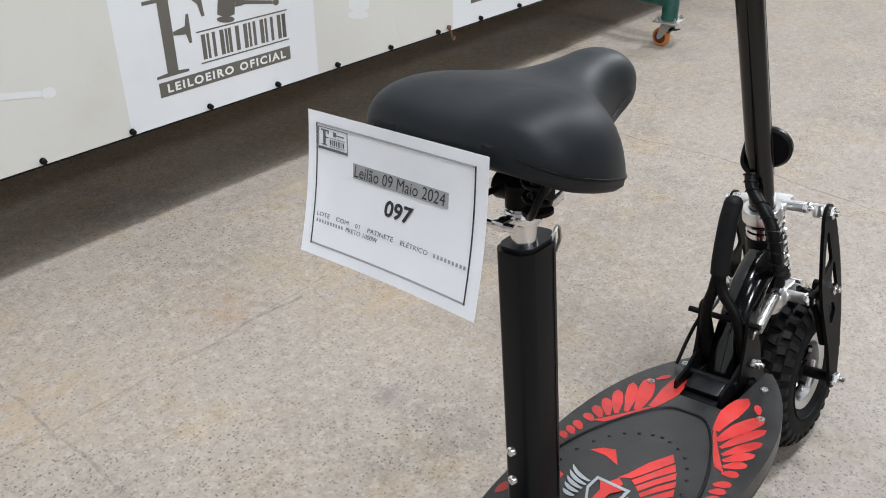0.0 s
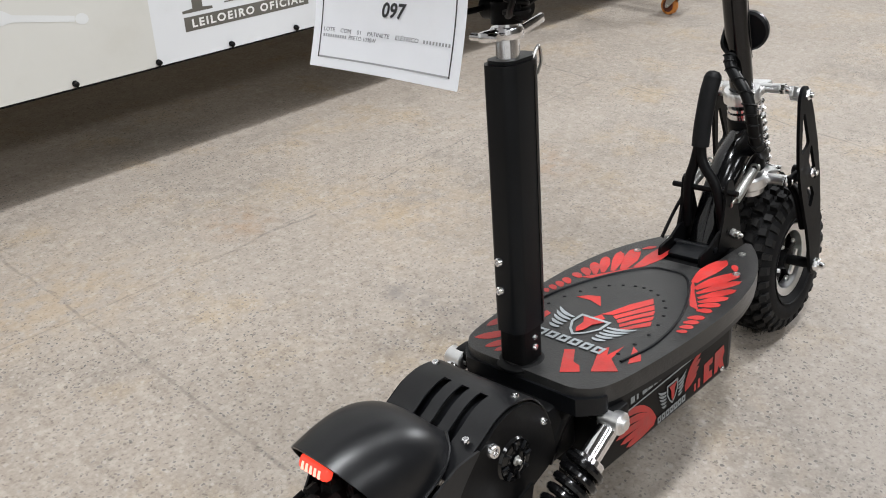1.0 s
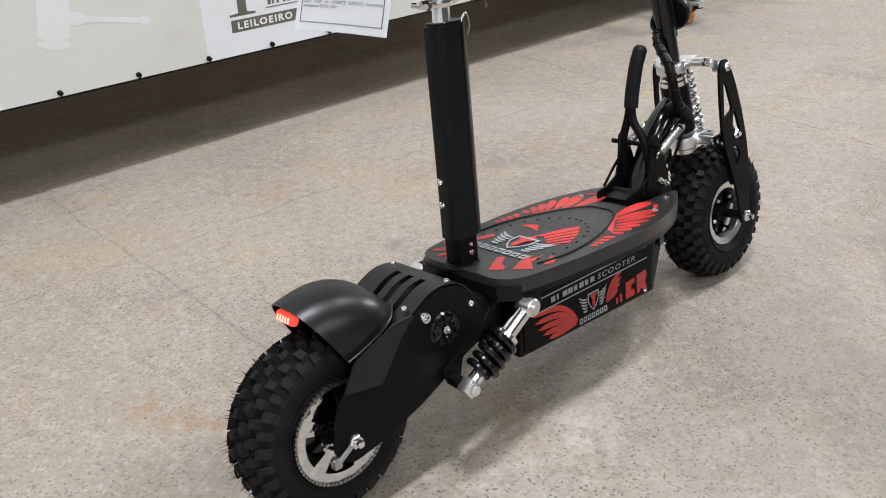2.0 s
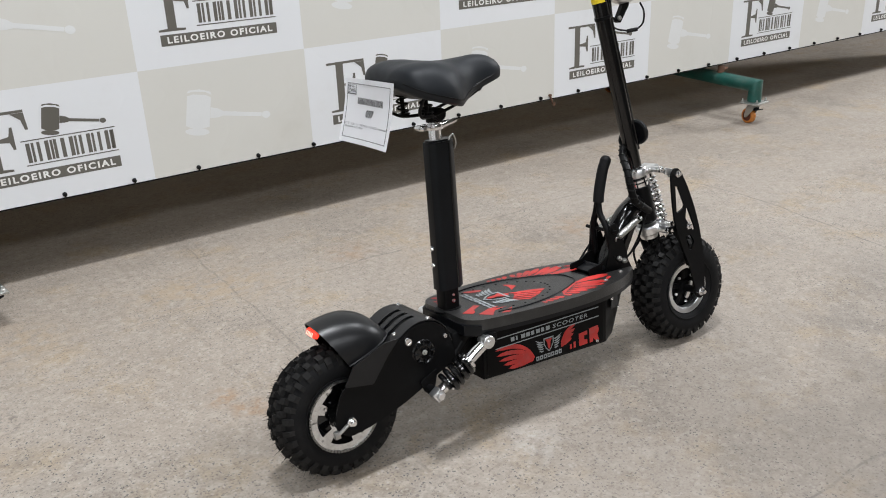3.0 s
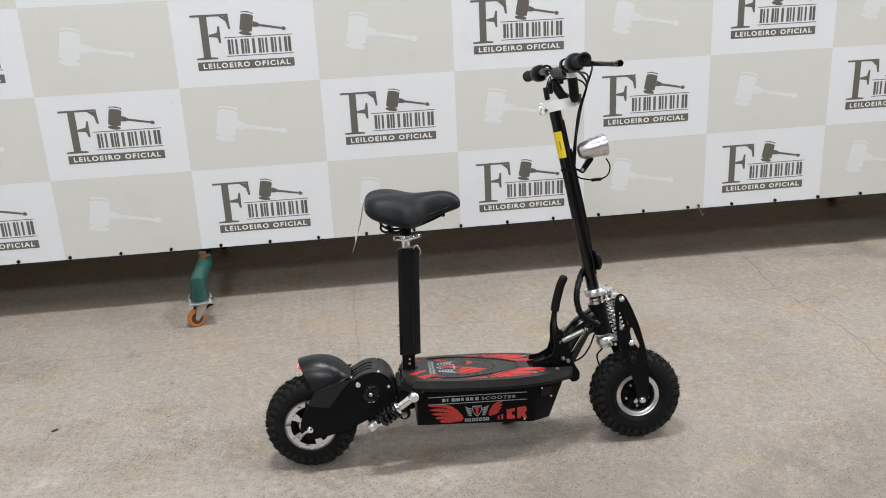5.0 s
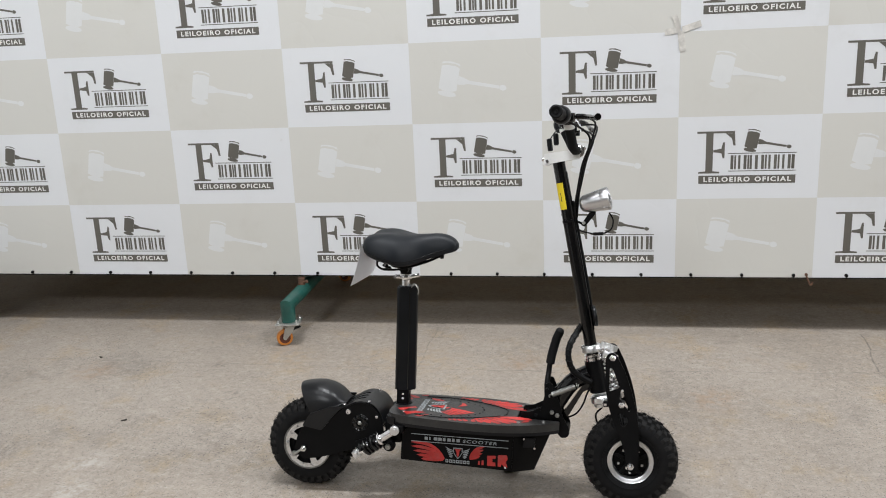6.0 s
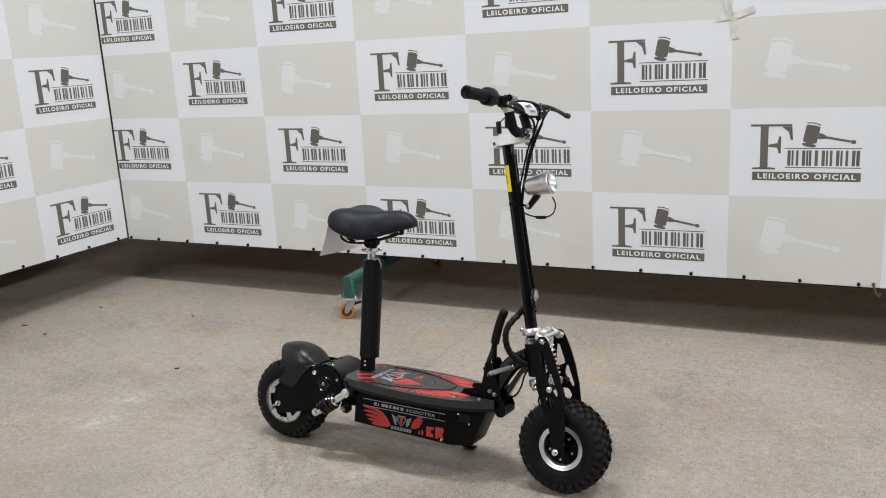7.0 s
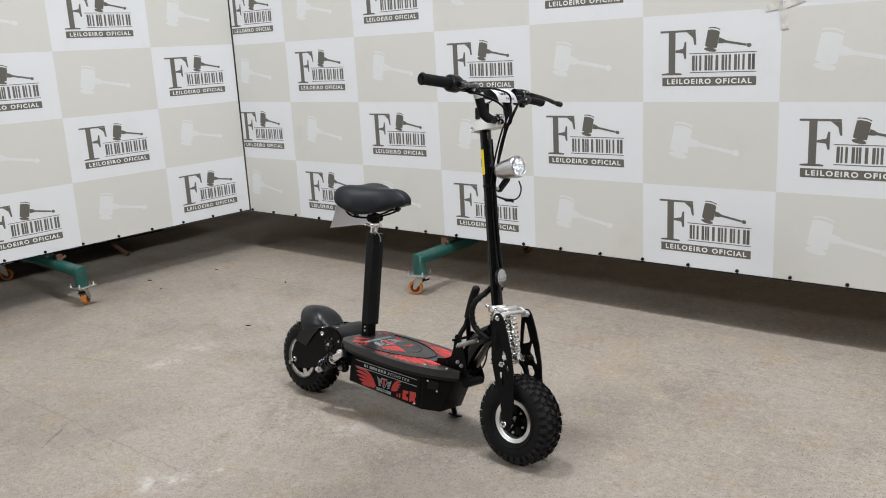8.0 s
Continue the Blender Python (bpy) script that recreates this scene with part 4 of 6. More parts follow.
# frame under the deck, battery box
for k in (-1, 1):
    part("frame_rail", tube([(0.24, k * 0.055, 0.165), (0.275, k * 0.055, 0.205), (0.32, k * 0.06, 0.222), (0.68, k * 0.05, 0.222), (0.735, k * 0.03, 0.225)], 0.013, 10), BLACK_PAINT, scooter)
part("frame_bridge", box((0.272, 0, 0.195), (0.05, 0.13, 0.075), 0.008), BLACK_PAINT, scooter)


def battery_box():
    bm = bmesh.new()
    rows = [(0.300, 0.118, 0.085), (0.632, 0.109, 0.085), (0.682, 0.106, 0.050)]
    tops = [(0.306, 0.234, 0.085), (0.640, 0.234, 0.085), (0.728, 0.222, 0.048)]
    lo = [[bm.verts.new((x, s * w, z)) for s in (-1, 1)] for x, z, w in rows]
    hi = [[bm.verts.new((x, s * w, z)) for s in (-1, 1)] for x, z, w in tops]
    for i in range(2):
        bm.faces.new((lo[i][0], lo[i + 1][0], hi[i + 1][0], hi[i][0]))
        bm.faces.new((lo[i][1], hi[i][1], hi[i + 1][1], lo[i + 1][1]))
        bm.faces.new((lo[i][0], lo[i][1], lo[i + 1][1], lo[i + 1][0]))
        bm.faces.new((hi[i][0], hi[i + 1][0], hi[i + 1][1], hi[i][1]))
    bm.faces.new((lo[0][0], hi[0][0], hi[0][1], lo[0][1]))
    bm.faces.new((lo[2][0], lo[2][1], hi[2][1], hi[2][0]))
    bmesh.ops.bevel(bm, geom=bm.edges[:], offset=0.003, segments=2, affect="EDGES", profile=0.5)
    return bm


body = part("battery_box", battery_box(), BLACK_PAINT, scooter, "black steel battery box with sticker panels")
body.matrix_basis = pose(0.32, -0.003, 0.1975, 0, 1.5) @ pose(-0.32, 0, -0.1975)
for k in (-1, 1):
    side = part("side_panel", slab(round_corners([(0.309, 0.124), (0.622, 0.116), (0.626, 0.226), (0.313, 0.228)], 0.004), 0.002, in_xz(-0.0868 if k < 0 else 0.0852)), STICKER, body)
    for x, z in ((0.604, 0.121), (0.612, 0.218), (0.318, 0.22)):
        part("screw", bolt((x, k * 0.087, z), Y * k, 0.0042, 0.003), CHROME, body)
part("socket_cover", join(slab(round_corners([(0.652, 0.182), (0.684, 0.180), (0.686, 0.206), (0.656, 0.210)], 0.003), 0.003, lambda u, v, w: Vector((u, -0.0755 + (u - 0.668) * 0.43 - w, v))), ), BLACK_PLASTIC, body)
for x, z in ((0.654, 0.207), (0.683, 0.178)):
    part("screw", bolt((x, -0.0785 + (x - 0.668) * 0.43, z), (0.4, -1, 0), 0.0038, 0.003), CHROME, body)
part("foam_pad", box((0.58, 0.045, 0.103), (0.055, 0.05, 0.014), 0.003), BLACK_PLASTIC, body)


def art(name, shapes, material, at, parent, label=""):
    for shape in shapes:
        part(name, slab(shape, 0.0002, at), material, parent, label)


def feather(p, q, width, bow=0.25, n=8, root=0.14):
    """A bent pointed blade from p to q."""
    p, q = Vector(p), Vector(q)
    d = q - p
    nrm = Vector((-d.y, d.x))
    up, down = [], []
    for i in range(n + 1):
        t = i / n
        mid = p + d * t + nrm * bow * 4 * t * (1 - t) * 0.5
        w = width * (math.sin(math.pi * min(1, t * (1 - root) + root)) ** 0.7) * 0.5
        perp = nrm.normalized() * w
        up.append(tuple(mid + perp))
        down.append(tuple(mid - perp))
    return up[:-1] + [tuple(q)] + down[-2::-1]


def side_at(y, s=-1):
    return lambda u, v, w: Vector((u, y + s * w, v))


SIDE = side_at(-0.0872)
part("sticker_line", slab(rect(0.332, 0.1975, 0.612, 0.1995), 0.0005, SIDE), PALE_PRINT, body)
part("sticker_line", slab(rect(0.332, 0.1765, 0.612, 0.1785), 0.0005, SIDE), PALE_PRINT, body)
part("sticker_lettering", placed(lettering("SCOOTER", 0.0125, 0.0002, 0.15, 1.2, 0.098), Matrix.Translation((0.482, -0.0876, 0.1835)) @ Matrix.Rotation(radians(90), 4, "X")), PALE_PRINT, body, "grey outlined lettering")
art("sticker_marks", [rect(0.372 + i * 0.0132, 0.1835, 0.372 + i * 0.0132 + w, 0.1925) for i, w in enumerate((0.009, 0.004, 0.011, 0.010, 0.008, 0.010, 0.008, 0.010))], PALE_PRINT, SIDE, body)


def blade(p, c, q, width, n=10):
    """A broad feather that bends from its root p by way of c to a blunt end q."""
    p, c, q = Vector(p), Vector(c), Vector(q)
    up, down = [], []
    for i in range(n + 1):
        t = i / n
        mid = p * (1 - t) ** 2 + c * 2 * t * (1 - t) + q * t * t
        way = ((c - p) * (1 - t) + (q - c) * t).normalized()
        w = width * 0.5 * min(1.0, 0.34 + 1.3 * t) * (max(0.0, 1 - t ** 7)) ** 0.5
        up.append(tuple(mid + Vector((-way.y, way.x)) * w))
        down.append(tuple(mid - Vector((-way.y, way.x)) * w))
    return up[:-1] + [tuple(q)] + down[-2::-1]


left_wing = [blade((0.4300 - 0.001 * i, 0.1315 - 0.0012 * i), (0.404 - 0.001 * i, cz), (ex, ez), 0.0098) for i, (cz, ex, ez) in enumerate(((0.181, 0.331, 0.1735), (0.165, 0.333, 0.1615), (0.151, 0.339, 0.1490), (0.138, 0.349, 0.1375), (0.127, 0.362, 0.1270)))]
right_wing = [blade((0.503, 0.1415 - 0.002 * i), (0.514, cz), (ex, ez), 0.0085) for i, (cz, ex, ez) in enumerate(((0.170, 0.5440, 0.1755), (0.159, 0.5430, 0.1665), (0.149, 0.5390, 0.1570), (0.141, 0.5330, 0.1480)))]
art("sticker_wing", left_wing, RED_PRINT, SIDE, body, "red feathered wing print")
art("sticker_wing", right_wing, RED_PRINT, SIDE, body, "red feathered wing print")
art("sticker_blocks", [rect(0.527, 0.1225, 0.532, 0.1335), rect(0.537, 0.1225, 0.543, 0.1365), [(0.553, 0.1220), (0.577, 0.1220), (0.576, 0.1330), (0.568, 0.1335), (0.568, 0.1430), (0.577, 0.1440), (0.577, 0.1530), (0.553, 0.1510)], [(0.583, 0.1220), (0.592, 0.1220), (0.594, 0.1300), (0.601, 0.1220), (0.611, 0.1220), (0.606, 0.1370), (0.611, 0.1460), (0.608, 0.1570), (0.583, 0.1550)]], RED_PRINT, SIDE, body, "red block print")


def emblem(cx, cz, k, tall):
    """Slender pale feathers either side of an outlined shield."""
    out = []
    for s in (-1, 1):
        for i in range(5):
            out.append(feather((cx + s * 0.21 * k, cz + (-0.20 + 0.085 * i) * tall), (cx + s * (0.36 + 0.042 * i - 0.002 * i * i) * k, cz + (-0.16 + 0.115 * i) * tall), 0.050 * k, -0.22 * s))
    return out


def shield(cx, cz, k, tall, grow=1.0):
    return [(cx + u * k * grow, cz + v * tall * grow) for u, v in ((-0.19, 0.28), (0.19, 0.28), (0.19, 0.04), (0.10, -0.16), (0.0, -0.28), (-0.10, -0.16), (-0.19, 0.04))]


def shield_bar(cx, cz, k, tall):
    return [(cx + u * k, cz + v * tall) for u, v in ((-0.13, 0.22), (0.13, 0.22), (0.055, 0.08), (0.045, -0.10), (0.0, -0.19), (-0.045, -0.10), (-0.055, 0.08))]


def emblem_bars(cx, cz, k, tall):
    return [(rect(cx - 0.50 * k + i * 0.143 * k, cz - 0.50 * tall, cx - 0.50 * k + i * 0.143 * k + 0.112 * k, cz - 0.34 * tall), [rect(cx - 0.47 * k + i * 0.143 * k, cz - 0.455 * tall, cx - 0.47 * k + i * 0.143 * k + 0.05 * k, cz - 0.385 * tall)]) for i in range(7)]


def print_emblem(cx, cz, k, tall, at, over, parent):
    art("emblem_feather", emblem(cx, cz, k, tall), PALE_PRINT, at, parent, "pale feather outline")
    part("emblem_shield", slab(shield(cx, cz, k, tall), 0.0005, at, [shield(cx, cz, k, tall, 0.83)]), PALE_PRINT, parent, "pale outlined shield")
    part("shield_print", slab(shield_bar(cx, cz, k, tall), 0.0005, over), RED_PRINT, parent)
    for bar, hole in emblem_bars(cx, cz, k, tall):
        part("emblem_bar", slab(bar, 0.0005, at, hole), PALE_PRINT, parent)


print_emblem(0.469, 0.1510, 0.071, 0.058, side_at(-0.0878), side_at(-0.0884), body)

# deck board with its raised rim, notch and prints
DECK_Z0, DECK_Z1 = 0.233, 0.2550
half = [(0.266, 0.066), (0.269, 0.079), (0.277, 0.091)] + smooth_line([(0.289, 0.1000), (0.310, 0.1065), (0.360, 0.114), (0.440, 0.121), (0.520, 0.123), (0.590, 0.117), (0.650, 0.103), (0.700, 0.082), (0.735, 0.060), (0.752, 0.046)], 3)
edge_r = [(p[0], -p[1]) for p in half]
edge_l = [(p[0], p[1]) for p in reversed(half)]
DECK = [(0.266, 0.03), (0.266, -0.03)] + edge_r + [(0.750, -0.038), (0.640, -0.036), (0.632, -0.030), (0.632, 0.030), (0.640, 0.036), (0.750, 0.038)] + edge_l


def deck_board():
    bm = slab(DECK, DECK_Z1 - DECK_Z0, in_xy(DECK_Z0))
    top = [e for e in bm.edges if all(v.co.z > DECK_Z1 - 1e-4 for v in e.verts) and len(e.link_faces) == 2 and e.calc_face_angle(0) > 0.5]
    bmesh.ops.bevel(bm, geom=top, offset=0.009, segments=4, affect="EDGES", profile=0.5)
    return bm


deck = part("deck_board", deck_board(), DECK_TOP, scooter, "dark grey plastic foot deck with red feather prints")
deck.matrix_basis = pose(0.27, -0.010, 0.2605, 0, 2.4) @ pose(-0.27, 0, -DECK_Z1)
part("deck_skirt", slab([(x, y * 0.985) for x, y in DECK], 0.010, in_xy(DECK_Z0 - 0.0095)), BLACK_PLASTIC, deck)
part("deck_flange", slab([(0.290, -0.1045), (0.2800, -0.0990), (0.2622, -0.0810), (0.2622, 0.0810), (0.2800, 0.0990), (0.290, 0.1045), (0.294, 0.098), (0.271, 0.076), (0.271, -0.076), (0.294, -0.098)], 0.0215, in_xy(DECK_Z0 - 0.0105)), BLACK_PLASTIC, deck, "black rear lip of the deck")
TOP = in_xy(DECK_Z1 + 0.0003)
# raised oval panel and its row of studs
oval = smooth_line([(0.345, 0.085), (0.40, 0.094), (0.47, 0.086), (0.54, 0.062), (0.592, 0.030), (0.600, 0.0), (0.592, -0.030), (0.54, -0.062), (0.47, -0.086), (0.40, -0.094), (0.345, -0.085)], 4)
rim_line = [(p[0], p[1], DECK_Z1 + 0.0004) for p in oval]
part("panel_rim", tube(rim_line, 0.0022, 6, curved=False), BLACK_PLASTIC, deck)
stud_line = smooth_line([(0.36, 0.072), (0.42, 0.076), (0.475, 0.064), (0.512, 0.042), (0.530, 0.012), (0.530, -0.012), (0.512, -0.042), (0.475, -0.064), (0.42, -0.076), (0.36, -0.072)], 2)
stud = finish(lathe((0, 0, 0), (0, 0, 1), [(0.0029, -0.001), (0.0025, 0.0006), (0.0015, 0.0012), (0, 0.0013)], 10), "stud", BLACK_PLASTIC)
for p in stud_line:
    ob = part("stud", stud, None, deck)
    ob.location = (p[0], p[1], DECK_Z1)
for x, y in ((0.708, -0.054), (0.640, -0.079), (0.708, 0.062), (0.638, 0.077)):
    part("deck_bolt", lathe((x, y, DECK_Z1 - 0.001), (0, 0, 1), [(0.0, 0.0012), (0.0025, 0.0012), (0.0034, 0.003), (0.0052, 0.0028), (0.0058, 0.0)], 16), ZINC, deck)
outer_wing = (
    ((0.584, 0.046), (0.625, 0.040), (0.676, 0.047), 0.0215), ((0.566, 0.057), (0.600, 0.064), (0.645, 0.083), 0.0190), ((0.555, 0.066), (0.586, 0.077), (0.622, 0.0955), 0.0135),
    ((0.543, 0.074), (0.566, 0.086), (0.594, 0.1025), 0.0130), ((0.533, 0.080), (0.549, 0.091), (0.567, 0.1050), 0.0125), ((0.523, 0.085), (0.532, 0.094), (0.543, 0.1065), 0.0118), ((0.511, 0.089), (0.515, 0.097), (0.520, 0.1070), 0.0112),
    ((0.486, 0.091), (0.492, 0.098), (0.499, 0.1080), 0.0105), ((0.472, 0.093), (0.477, 0.099), (0.484, 0.1085), 0.0098), ((0.459, 0.095), (0.463, 0.101), (0.469, 0.1090), 0.0090), ((0.447, 0.098), (0.450, 0.102), (0.454, 0.1090), 0.0075), ((0.648, 0.074), (0.656, 0.069), (0.668, 0.062), 0.0080),
)
spine = [(0.5895, 0.0413), (0.578, 0.050), (0.556, 0.062), (0.530, 0.079), (0.5126, 0.091), (0.5177, 0.0766), (0.5563, 0.0537)]
for k in (-1, 1):
    art("feather_print", [blade(*[(x, k * y) for x, y in ends], w * 1.16) for *ends, w in outer_wing] + [[(x, k * y) for x, y in spine]], RED_PRINT, TOP, deck, "red feather print")
inner = [
    [(0.432, 0.002), (0.445, -0.0039), (0.478, -0.013), (0.5097, -0.028), (0.496, -0.037), (0.466, -0.024), (0.440, -0.012)],
    [(0.437, -0.0135), (0.466, -0.0265), (0.494, -0.039), (0.482, -0.0465), (0.456, -0.032), (0.432, -0.021)],
    [(0.430, -0.023), (0.456, -0.0355), (0.480, -0.0485), (0.469, -0.053), (0.447, -0.040), (0.424, -0.030)],
    [(0.422, -0.0325), (0.446, -0.0435), (0.466, -0.0555), (0.4556, -0.0595), (0.435, -0.047), (0.416, -0.037)],
    [(0.413, -0.039), (0.434, -0.0505), (0.452, -0.061), (0.4404, -0.0657), (0.424, -0.053), (0.409, -0.044)],
    [(0.404, 0.005), (0.4218, 0.0049), (0.432, 0.0), (0.425, -0.010), (0.405, -0.005)],
]
art("wing_print", inner, RED_PRINT, TOP, deck, "red wing print")
art("wing_print", [[(0.4575, 0.0575), (0.470, 0.047), (0.4763, 0.0321), (0.4512, 0.0144), (0.459, 0.036)], feather((0.40, 0.06), (0.36, 0.075), 0.016, 0.1), feather((0.346, 0.099), (0.322, 0.100), 0.012, 0.1), feather((0.323, 0.070), (0.290, 0.092), 0.017, 0.1), feather((0.306, 0.056), (0.280, 0.066), 0.013, 0.1), feather((0.295, 0.045), (0.279, 0.050), 0.009, 0.1)], RED_PRINT, TOP, deck, "red wing print")
art("block_print", [[(0.3312, -0.0155), (0.338, -0.026), (0.314, -0.041), (0.310, -0.0525), (0.299, -0.0605), (0.2850, -0.0428)], [(0.3565, -0.048), (0.366, -0.0555), (0.349, -0.0640), (0.3785, -0.068), (0.3445, -0.0725), (0.3255, -0.0945), (0.307, -0.070)], [(0.3842, -0.0775), (0.3718, -0.0952), (0.3605, -0.1022), (0.3465, -0.094)]], RED_PRINT, TOP, deck, "red block print")


def on_deck(u, v, w):
    """Emblem laid on the deck, its head to the front right."""
    return Vector((0.392 + v, -0.001 - u, DECK_Z1 + 0.001 + w))


print_emblem(0.0, 0.0, 0.118, 0.096, on_deck, lambda u, v, w: on_deck(u, v, w + 0.0006), deck)

# kickstand on the far side
leg = part("kickstand", tube([(0.603, 0.062, 0.118), (0.600, 0.085, 0.095), (0.590, 0.122, 0.034)], 0.0085, 10, curved=False), BLACK_PAINT, scooter, "black kickstand resting on the floor")
part("foot_plate", box((0.588, 0.1265, 0.0255), (0.046, 0.022, 0.006), 0.002, Matrix.Rotation(radians(-9), 3, "X")), BLACK_PAINT, leg)
part("stand_bracket", box((0.603, 0.058, 0.116), (0.05, 0.03, 0.02), 0.003), BLACK_PAINT, scooter)

# seat post with battery sleeve
LEAN_POST = Vector((0.016, 0, 0.35)).normalized()
P0 = Vector((0.2855, 0.004, 0.256))


def on_post(z):
    return P0 + LEAN_POST * ((z - P0.z) / LEAN_POST.z)


def sleeve(z0, z1, shape):
    a, b = on_post(z0), on_post(z1)
    return slab(shape, 1.0, lambda u, v, w: (a if w == 0 else b) + Vector((u, v, 0)))


OCT = round_corners([(-0.023, -0.011), (-0.013, -0.020), (0.021, -0.020), (0.037, -0.008), (0.037, 0.011), (0.023, 0.022), (-0.013, 0.022), (-0.023, 0.014)], 0.003, 2)
post = part("battery_sleeve", join(sleeve(0.303, 0.607, OCT), sleeve(0.607, 0.611, [(u * 0.88 + 0.001, v * 0.88) for u, v in OCT])), SLEEVE, scooter, "black faceted battery sleeve round the seat post")
part("sleeve_groove", join(*[sleeve(0.306, 0.602, rect(x0, y0, x0 + 0.0022, y0 + 0.003)) for x0, y0 in ((0.0165, -0.0206), (0.0205, 0.0202))]), GLOSS_BLACK, post)
part("seat_post_foot", join(sleeve(0.246, 0.304, round_corners(rect(-0.016, -0.0175, 0.020, 0.0185), 0.005, 3)), lathe(on_post(0.2555), (0, 0, 1), [(0.029, 0), (0.029, 0.003), (0.024, 0.006), (0.02, 0.006)], 28)), BLACK_PAINT, scooter)
for z, y, r in ((0.278, -0.0175, 0.0045), (0.291, -0.0175, 0.0035)):
    part("bolt", bolt(on_post(z) + Vector((0.004, y, 0)), -Y, r, 0.003), CHROME, scooter)
for z in (0.355, 0.390):
    part("sleeve_bolt", join(bolt(on_post(z) + Vector((-0.022, 0.006, 0)), (-1, 0.2, 0), 0.0055, 0.005)), CHROME, scooter)
part("sleeve_wire", tube([on_post(0.607) + Vector((0.02, -0.015, 0)), on_post(0.618) + Vector((0.03, -0.016, 0)), on_post(0.600) + Vector((0.041, -0.010, 0)), on_post(0.586) + Vector((0.039, -0.006, 0))], 0.0018, 6), ZINC, scooter)
part("seat_tube", cyl(on_post(0.606), on_post(0.668), 0.0125, seg=24), CHROME, scooter)
part("quick_clamp", join(lathe(on_post(0.630), LEAN_POST, [(0.012, 0), (0.0165, 0.001), (0.0175, 0.003), (0.0175, 0.011), (0.0165, 0.013), (0.012, 0.013)], 28), box(on_post(0.637) + Vector((-0.024, 0.004, 0)), (0.020, 0.015, 0.011), 0.003), cyl(on_post(0.637) + Vector((-0.03, -0.014, 0)), on_post(0.637) + Vector((-0.03, 0.022, 0)), 0.004, seg=10), box(on_post(0.641) + Vector((0.026, -0.012, 0)), (0.036, 0.006, 0.010), 0.002, Matrix.Rotation(radians(-12), 3, "Y"))), CHROME, scooter, "silver quick-release clamp")
part("saddle_clamp", join(cyl(on_post(0.662) + Vector((0, -0.028, 0)), on_post(0.662) + Vector((0, 0.028, 0)), 0.013, seg=20, bevel=0.002), cyl(on_post(0.646), on_post(0.668), 0.0165, seg=20)), BLACK_PAINT, scooter)
for k in (-1, 1):
    part("saddle_rail", tube([(0.410, k * 0.016, 0.700), (0.365, k * 0.020, 0.682), (0.300, k * 0.023, 0.664), (0.265, k * 0.032, 0.662), (0.247, k * 0.048, 0.666), (0.236, k * 0.062, 0.680), (0.244, k * 0.072, 0.706)], 0.0032, 8), CABLE, scooter)
    part("saddle_spring", join(cyl((0.260, k * 0.046, 0.668), (0.260, k * 0.046, 0.712), 0.0045, seg=12), coil((0.260, k * 0.046, 0.668), (0.260, k * 0.046, 0.712), 0.0105, 0.0024, 3.3), cyl((0.260, k * 0.046, 0.665), (0.260, k * 0.046, 0.668), 0.0135, seg=16)), CABLE, scooter)


def saddle():
    """A broad padded saddle: wide lobes behind, a narrow nose, a soft dip between."""
    keys = [(0.196, 0.045, 0.744, 0.734), (0.200, 0.074, 0.755, 0.727), (0.209, 0.094, 0.764, 0.720), (0.226, 0.106, 0.770, 0.711), (0.250, 0.1115, 0.772, 0.702), (0.275, 0.1115, 0.770, 0.694), (0.298, 0.106, 0.766, 0.687), (0.318, 0.091, 0.763, 0.683), (0.338, 0.068, 0.762, 0.684), (0.358, 0.050, 0.763, 0.689), (0.380, 0.039, 0.764, 0.697), (0.405, 0.033, 0.765, 0.704), (0.430, 0.030, 0.761, 0.711), (0.448, 0.0245, 0.752, 0.715), (0.458, 0.017, 0.741, 0.719), (0.4615, 0.008, 0.731, 0.723)]
    rows = smooth_line([(a, b, c) for a, b, c, _ in keys], 4)
    low = smooth_line([(a, d, 0) for a, b, c, d in keys], 4)
    bm, m, grid = bmesh.new(), 28, []
    for p, q in zip(rows, low):
        x, w, zt, zl = p[0], max(0.004, p[1]), p[2], q[1]
        ring = []
        dip = 0.010 * math.exp(-((x - 0.235) / 0.05) ** 2)
        for j in range(m + 1):
            u = -1 + 2 * j / m
            lat = math.sin(u * math.pi / 2)
            boxy = 2.5 + 3.4 / (1 + math.exp((x - 0.300) / 0.02))
            rise = max(0.0, 1 - abs(lat) ** boxy) ** 0.52
            z = zl + 0.012 + (zt - zl - 0.012) * rise - dip * max(0.0, 1 - (lat / 0.45) ** 2) * 0.4
            ring.append(bm.verts.new((x, w * lat, z)))
        # tucked lower edge
        for f, dz in ((0.985, 0.004), (0.93, -0.001), (0.5, 0.001)):
            ring.append(bm.verts.new((x, w * f, zl + dz)))
        for f, dz in ((-0.5, 0.001), (-0.93, -0.001), (-0.985, 0.004)):
            ring.append(bm.verts.new((x, w * f, zl + dz)))
        grid.append(ring)
    n = len(grid[0])
    for p, q in zip(grid, grid[1:]):
        for j in range(n):
            bm.faces.new((p[j], p[(j + 1) % n], q[(j + 1) % n], q[j]))
    bm.faces.new(grid[0])
    bm.faces.new(grid[-1])
    return bm


